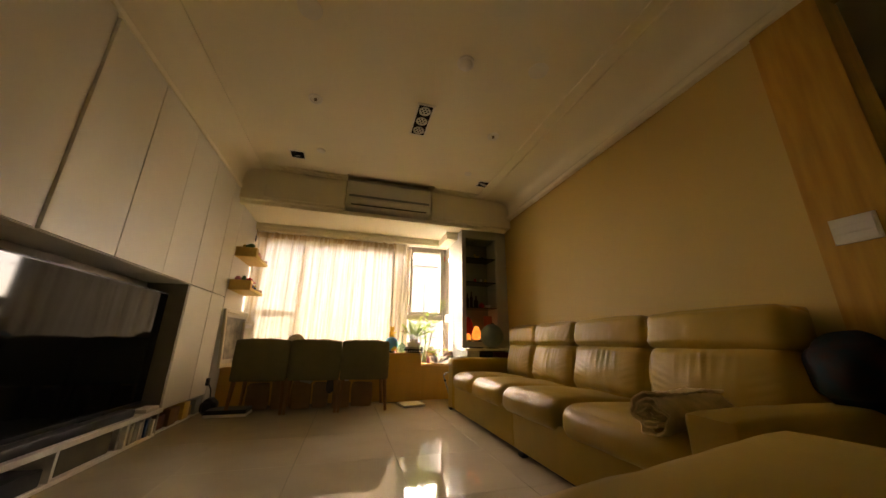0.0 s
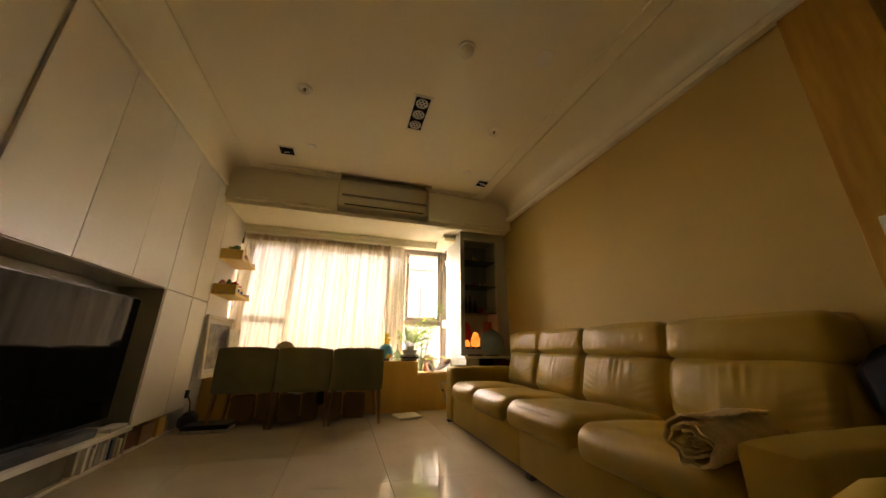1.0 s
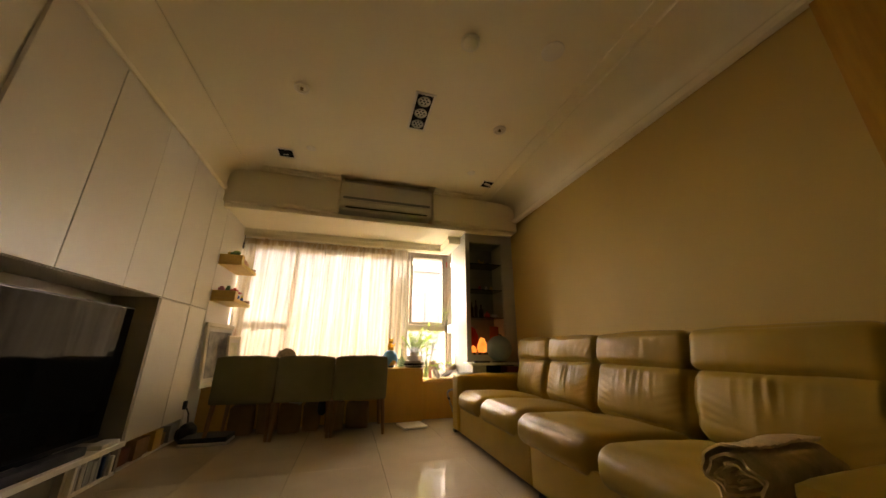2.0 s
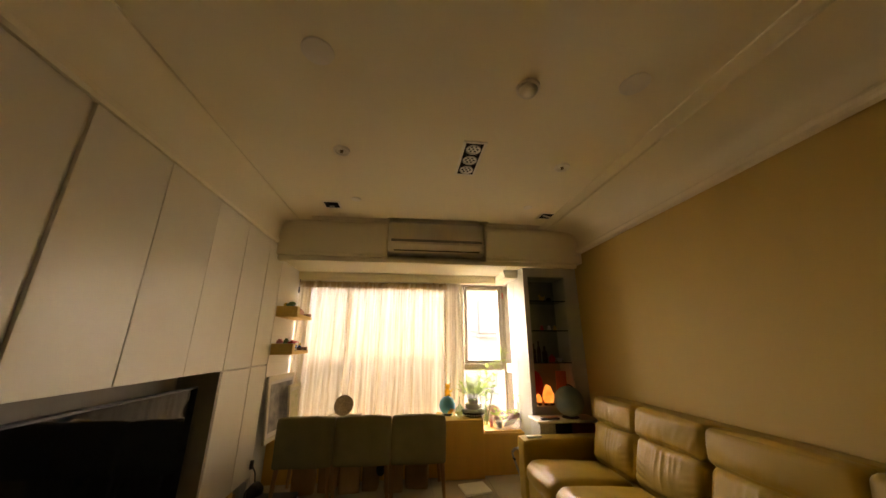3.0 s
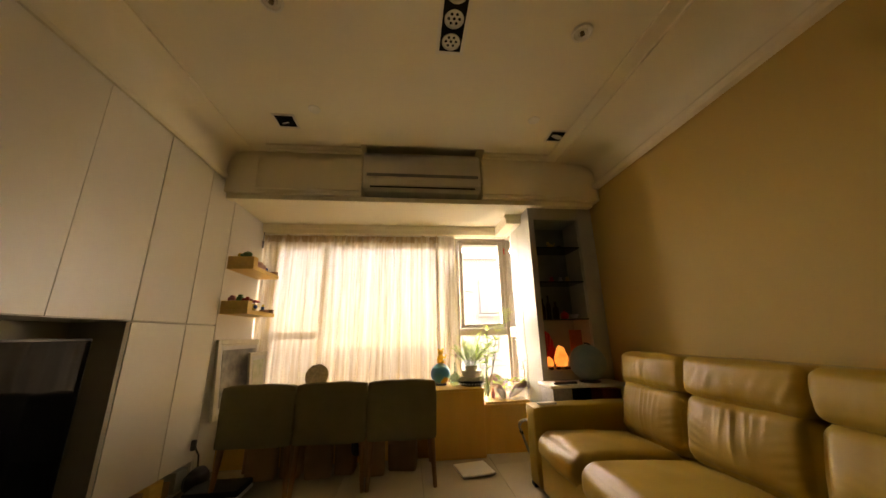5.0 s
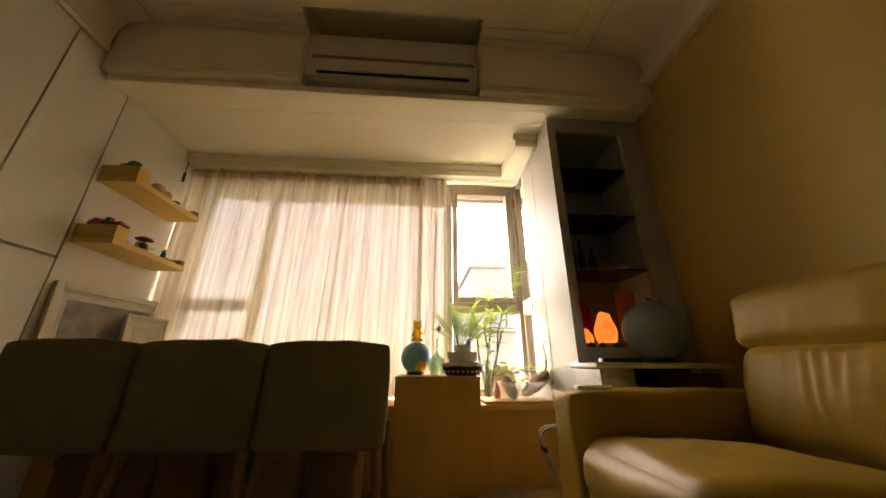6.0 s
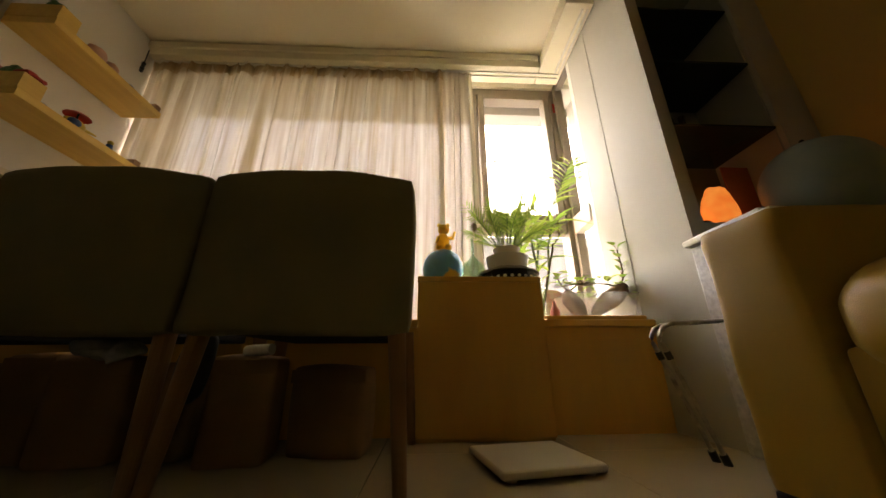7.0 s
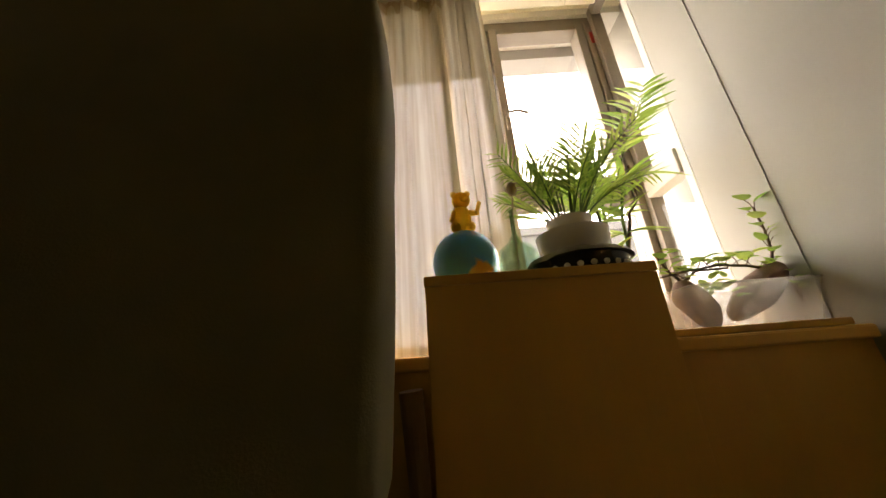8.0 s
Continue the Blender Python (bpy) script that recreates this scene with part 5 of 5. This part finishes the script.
# ---- on the floor ----
bm = bmesh.new()
bm_box(bm, (-.132, -.122, .008), (.132, .122, .028), .008, 3)
for sx in (-.1, .1):
    for sy in (-.09, .09):
        bm_rod(bm, (sx, sy, 0), (sx, sy, .009), .014, seg=16)
bm.transform(pose(.778, 6.89, 0, 0, 0, 10))
thing("bathroom_scale", bm, WHITEPLASTIC, "flat white bathroom scale lying on the tiles", "scale")
WORNCHROME = mat("worn_chrome", (.52, .48, .42), .32, .9, vary=.25, scale=40, bump=.05)
cart = base("folded_cart", (1.247, 6.87, 0), "folded chrome tube cart leaning beside the sofa arm", "cart")
for k, yy in enumerate((6.855, 6.890)):
    bm = bmesh.new()
    bm_tube(bm, [(1.267, yy, .012), (1.252, yy, .06), (1.209, yy, .18), (1.167, yy, .30), (1.165, yy, .315), (1.179, yy, .34), (1.207, yy, .352), (1.277, yy, .356), (1.387, yy, .362)], .006, 10)
    tb = part("tube", bm, WORNCHROME, cart, smooth=60)
    for nm, a, b, r in (("clamp", (1.183, yy, .255), (1.176, yy, .275), .009), ("rubber_tip", (1.270, yy, 0), (1.262, yy, .025), .010)):
        bm = bmesh.new()
        bm_rod(bm, a, b, r, seg=16)
        part(nm, bm, BLACKPLASTIC, tb, smooth=40)
bm = bmesh.new()
bm_tube(bm, [(1.387, 6.855, .362), (1.393, 6.872, .362), (1.387, 6.890, .362)], .006, 10)
part("handle", bm, CHROME, cart, smooth=60)
tray = base("floor_tray", (-1.05, 6.76, 0), "low white tray with a black bag beside the chairs", "tray")
part("tray_body", boxes(((-1.22, 6.66, 0), (-.86, 6.90, .024)), bevel=.008), WHITEPLASTIC, tray)
part("tray_mat", boxes(((-1.215, 6.665, .0245), (-.865, 6.895, .062)), bevel=.008), BLACKPLASTIC, tray, "black rubber mat")
bm = bmesh.new()
join(bm, cushion_mesh((.10, .16, .13), .02, roundness=.04), pose(-1.25, 6.88, .0))
thing("black_bag", bm, BLACKPLASTIC, "small black bag standing against the cabinet end", "bag", smooth=60)
one("power_cable", "dark power cable running up the cabinet end", "cable", BLACKPLASTIC, T([(-1.30, 6.872, .30), (-1.27, 6.90, .22), (-1.25, 6.88, .12), (-1.22, 6.93, .02), (-1.12, 7.0, .008), (-1.0, 6.98, .008)], .006, 8), X((-1.315, 6.858, .26), (-1.285, 6.885, .33), .004))
CARD = mat("brown_cardboard", (.36, .21, .09), .8, vary=.15)
for i, (x, w, h, yy) in enumerate(((-.86, .20, .25, 7.02), (-.64, .16, .28, 7.05), (-.43, .19, .27, 7.0), (-.23, .15, .25, 7.04), (-.01, .17, .27, 6.98), (.22, .22, .24, 7.05))):
    bm = bmesh.new()
    join(bm, cushion_mesh((w, .13, h), .008, roundness=.012, seed=i), pose(x, yy, 0, 0, 0, (-1) ** i * 6))
    pb = base("paper_bag", (x, yy, 0), "upright brown paper bag stored under the chairs", "bag", "bags under the chairs")
    part("body", bm, CARD, pb, smooth=60)
    bm = bmesh.new()
    bm_box(bm, (-w / 2 - .003, -.069, h - .045), (w / 2 + .003, -.0662, h - .008), .001)
    bm.transform(pose(x, yy, 0, 0, 0, (-1) ** i * 6))
    part("folded_rim", bm, CARD, pb)
bm = bmesh.new()
t = cushion_mesh((.13, .10, .035), .01, roundness=.015, seed=4)
for v in t.verts:
    v.co += Vector((noise.noise(v.co * 30), noise.noise(v.co * 30 + Vector((3, 0, 0))), noise.noise(v.co * 30 + Vector((0, 5, 0))))) * .012
join(bm, t, pose(-.39, 6.93, .278, 12, 8, 0))
thing("plastic_bag", bm, mat("cloudy_plastic", (.55, .55, .50), .25, vary=.2, scale=30, bump=.6), "crumpled clear plastic bag on the stored bags", "bag", smooth=60)
one("paper_roll", "small white paper roll on a stored bag", "roll", CERAMIC, R((-.02, 6.95, .286), (.06, 6.93, .290), .016, seg=16))
bm = bmesh.new()
t = cushion_mesh((.07, .04, .17), .012, roundness=.018, seed=6)
join(bm, t, pose(-.14, 6.90, .165, 0, 10, 0))
thing("black_cloth", bm, BLACKPLASTIC, "black cloth pouch hanging under the chair seat", "pouch", smooth=60)

# ---- in the television unit ----
one("soundbar", "long black soundbar on the ledge before the television", "speaker", BLACKPLASTIC, X((-1.405, 4.70, .1955), (-1.325, 5.78, .245), .01))
one("set_top_box", "small white box on the television ledge", "set-top box", WHITEPLASTIC, X((-1.40, 5.88, .1955), (-1.31, 6.05, .222), .005))
rb = random.Random(5)
yy = 5.68
while yy < 6.02:
    w, h = rb.uniform(.014, .032), rb.uniform(.105, .135)
    mt = rb.choice([WHITEPLASTIC, GREY, BLUE, CERAMIC, MATB])
    one("book", "upright book on the low shelf under the television", "book", mt, X((-1.52, yy, .0225), (-1.34 + rb.uniform(0, .03), yy + w, .0225 + h), .0015), group="books under the television")
    yy += w + .002
one("storage_bin", "dull olive fabric bin on the low shelf", "bin", mat("olive_fabric", (.18, .15, .09), .9), X((-1.56, 5.24, .0225), (-1.345, 5.64, .15), .012))
one("media_player", "flat black media player on the low shelf", "player", BLACKPLASTIC, X((-1.55, 4.60, .0225), (-1.33, 5.14, .10), .008))
for i, (y0, y1, h, mt) in enumerate(((6.16, 6.30, .10, mat("faded_red_card", (.22, .07, .04), .8)), (6.32, 6.44, .13, CARD), (6.46, 6.54, .12, CARD), (6.56, 6.68, .14, SHELFWOOD), (6.70, 6.78, .09, CARD), (6.80, 6.92, .13, GREY))):
    one("small_box", "small worn box stored in the low cabinet slot", "box", mt, X((-1.62, y0, .0155), (-1.36 + .02 * (i % 2), y1, .0155 + h), .004), group="boxes in the slot")

# ---- rolled blanket, pouffe and pile ----
BLANKET = mat("ribbed_beige_blanket", (.78, .57, .27), .95, vary=.15, scale=20, bump=.8, fine=120)
bm = bmesh.new()
nseg, layers, nx = 150, 3.2, 22
cols = []
for j in range(nx + 1):
    x = 1.135 + .37 * j / nx
    row = []
    for i in range(nseg + 1):
        f = i / nseg
        a = f * layers * 2 * math.pi + .6
        r = .014 + .070 * f + .010 * noise.noise((a * .9, j * .10, 2)) * (.4 + f) + .003 * noise.noise((a * 3.2, j * .3, 7)) + .002 * math.sin(j * 2.6) * (.4 + f)
        shift = .045 * noise.noise((a * .45, 5, 0)) + .022 * noise.noise((a * 1.5, 9, 0)) + .007 * math.sin(a * 7)
        yy, zz = r * math.cos(a) * 1.12, r * math.sin(a) * .98
        row.append(bm.verts.new((x + shift, 3.985 + yy + .02 * (j / nx), .447 + max(zz, -.073))))
    cols.append(row)
for a, b in zip(cols, cols[1:]):
    for i in range(nseg):
        bm.faces.new((a[i], a[i + 1], b[i + 1], b[i]))
bmesh.ops.recalc_face_normals(bm, faces=bm.faces[:])
bmesh.ops.solidify(bm, geom=bm.faces[:], thickness=.007)
thing("rolled_blanket", bm, BLANKET, "rolled ribbed beige blanket on the sofa seat", "blanket", smooth=60)
pf = base("pouffe", (.674, 3.06, 0), "wide pale leather pouffe with rounded corners", "pouffe")
bm = bmesh.new()
t = cushion_mesh((1.2, .9, .18), .012, roundness=.05, seed=8)
join(bm, t, pose(.674, 3.06, .312, 0, 0, 12))
part("cushion", bm, OTTLEATHER, pf, smooth=60)
bm = bmesh.new()
bm_box(bm, (-.54, -.39, 0), (.54, .39, .322), .01)
bm.transform(pose(.674, 3.06, 0, 0, 0, 12))
part("base_box", bm, BLACKPLASTIC, pf)
DARKCLOTH = mat("dark_blue_cloth", (.012, .018, .026), .95, vary=.3, scale=9, bump=.5, col2=(.03, .04, .034), spec=.1)
def heap(c, size, mt, label, seed):
    bm = bmesh.new()
    t = cushion_mesh(size, .03, roundness=min(size) * .35, seed=seed)
    for v in t.verts:
        v.co += Vector((noise.noise(v.co * 9 + Vector((seed, 0, 0))), noise.noise(v.co * 9 + Vector((0, seed, 0))), noise.noise(v.co * 9 + Vector((0, 0, seed))))) * .02 * min(1, v.co.z / .05)
    join(bm, t, pose(*c))
    return thing("bag", bm, mt, label, "bag", smooth=60)
heap((1.86, 3.48, 0), (.38, .34, .46), DARKCLOTH, "bulging dark blue cloth bag beside the sofa", 3)
heap((1.93, 3.74, .487), (.24, .22, .24), mat("dark_patterned_cloth", (.05, .016, .010), .95, vary=.4, scale=9, col2=(.008, .028, .034), spec=.1), "dark red and blue patterned cloth bundle", 6)
heap((1.70, 3.45, 0), (.14, .18, .50), mat("pale_cloth", (.34, .29, .22), .9), "pale cloth bag beside the dark one", 9)

# ---- floor tiles ----
floor = tagged(new("floor"), "polished cream floor tiles with thin grout lines", "floor", kind="structure")
ORG[floor] = Vector((0, 0, 0))
t = bmesh.new()
bm_box(t, (-.2992, -.2992, -.012), (.2992, .2992, 0), .0012, 1)
tile_ob = part("tile", t, TILE, floor)
tile_me = tile_ob.data
first_tile = True
for i in range(-4, 7):
    for j in range(-9, 2):
        cx, cy = .37 - .3 + .6 * i, 6.72 + .6 * j
        if cx > 2.3 and cy > 4.3:
            continue
        if first_tile:
            o, first_tile = tile_ob, False
        else:
            o = new("tile", tile_me)
            o.parent = floor
        o.location = (cx, cy, noise.noise((i * 3.1, j * 2.7, 0)) * .0006)
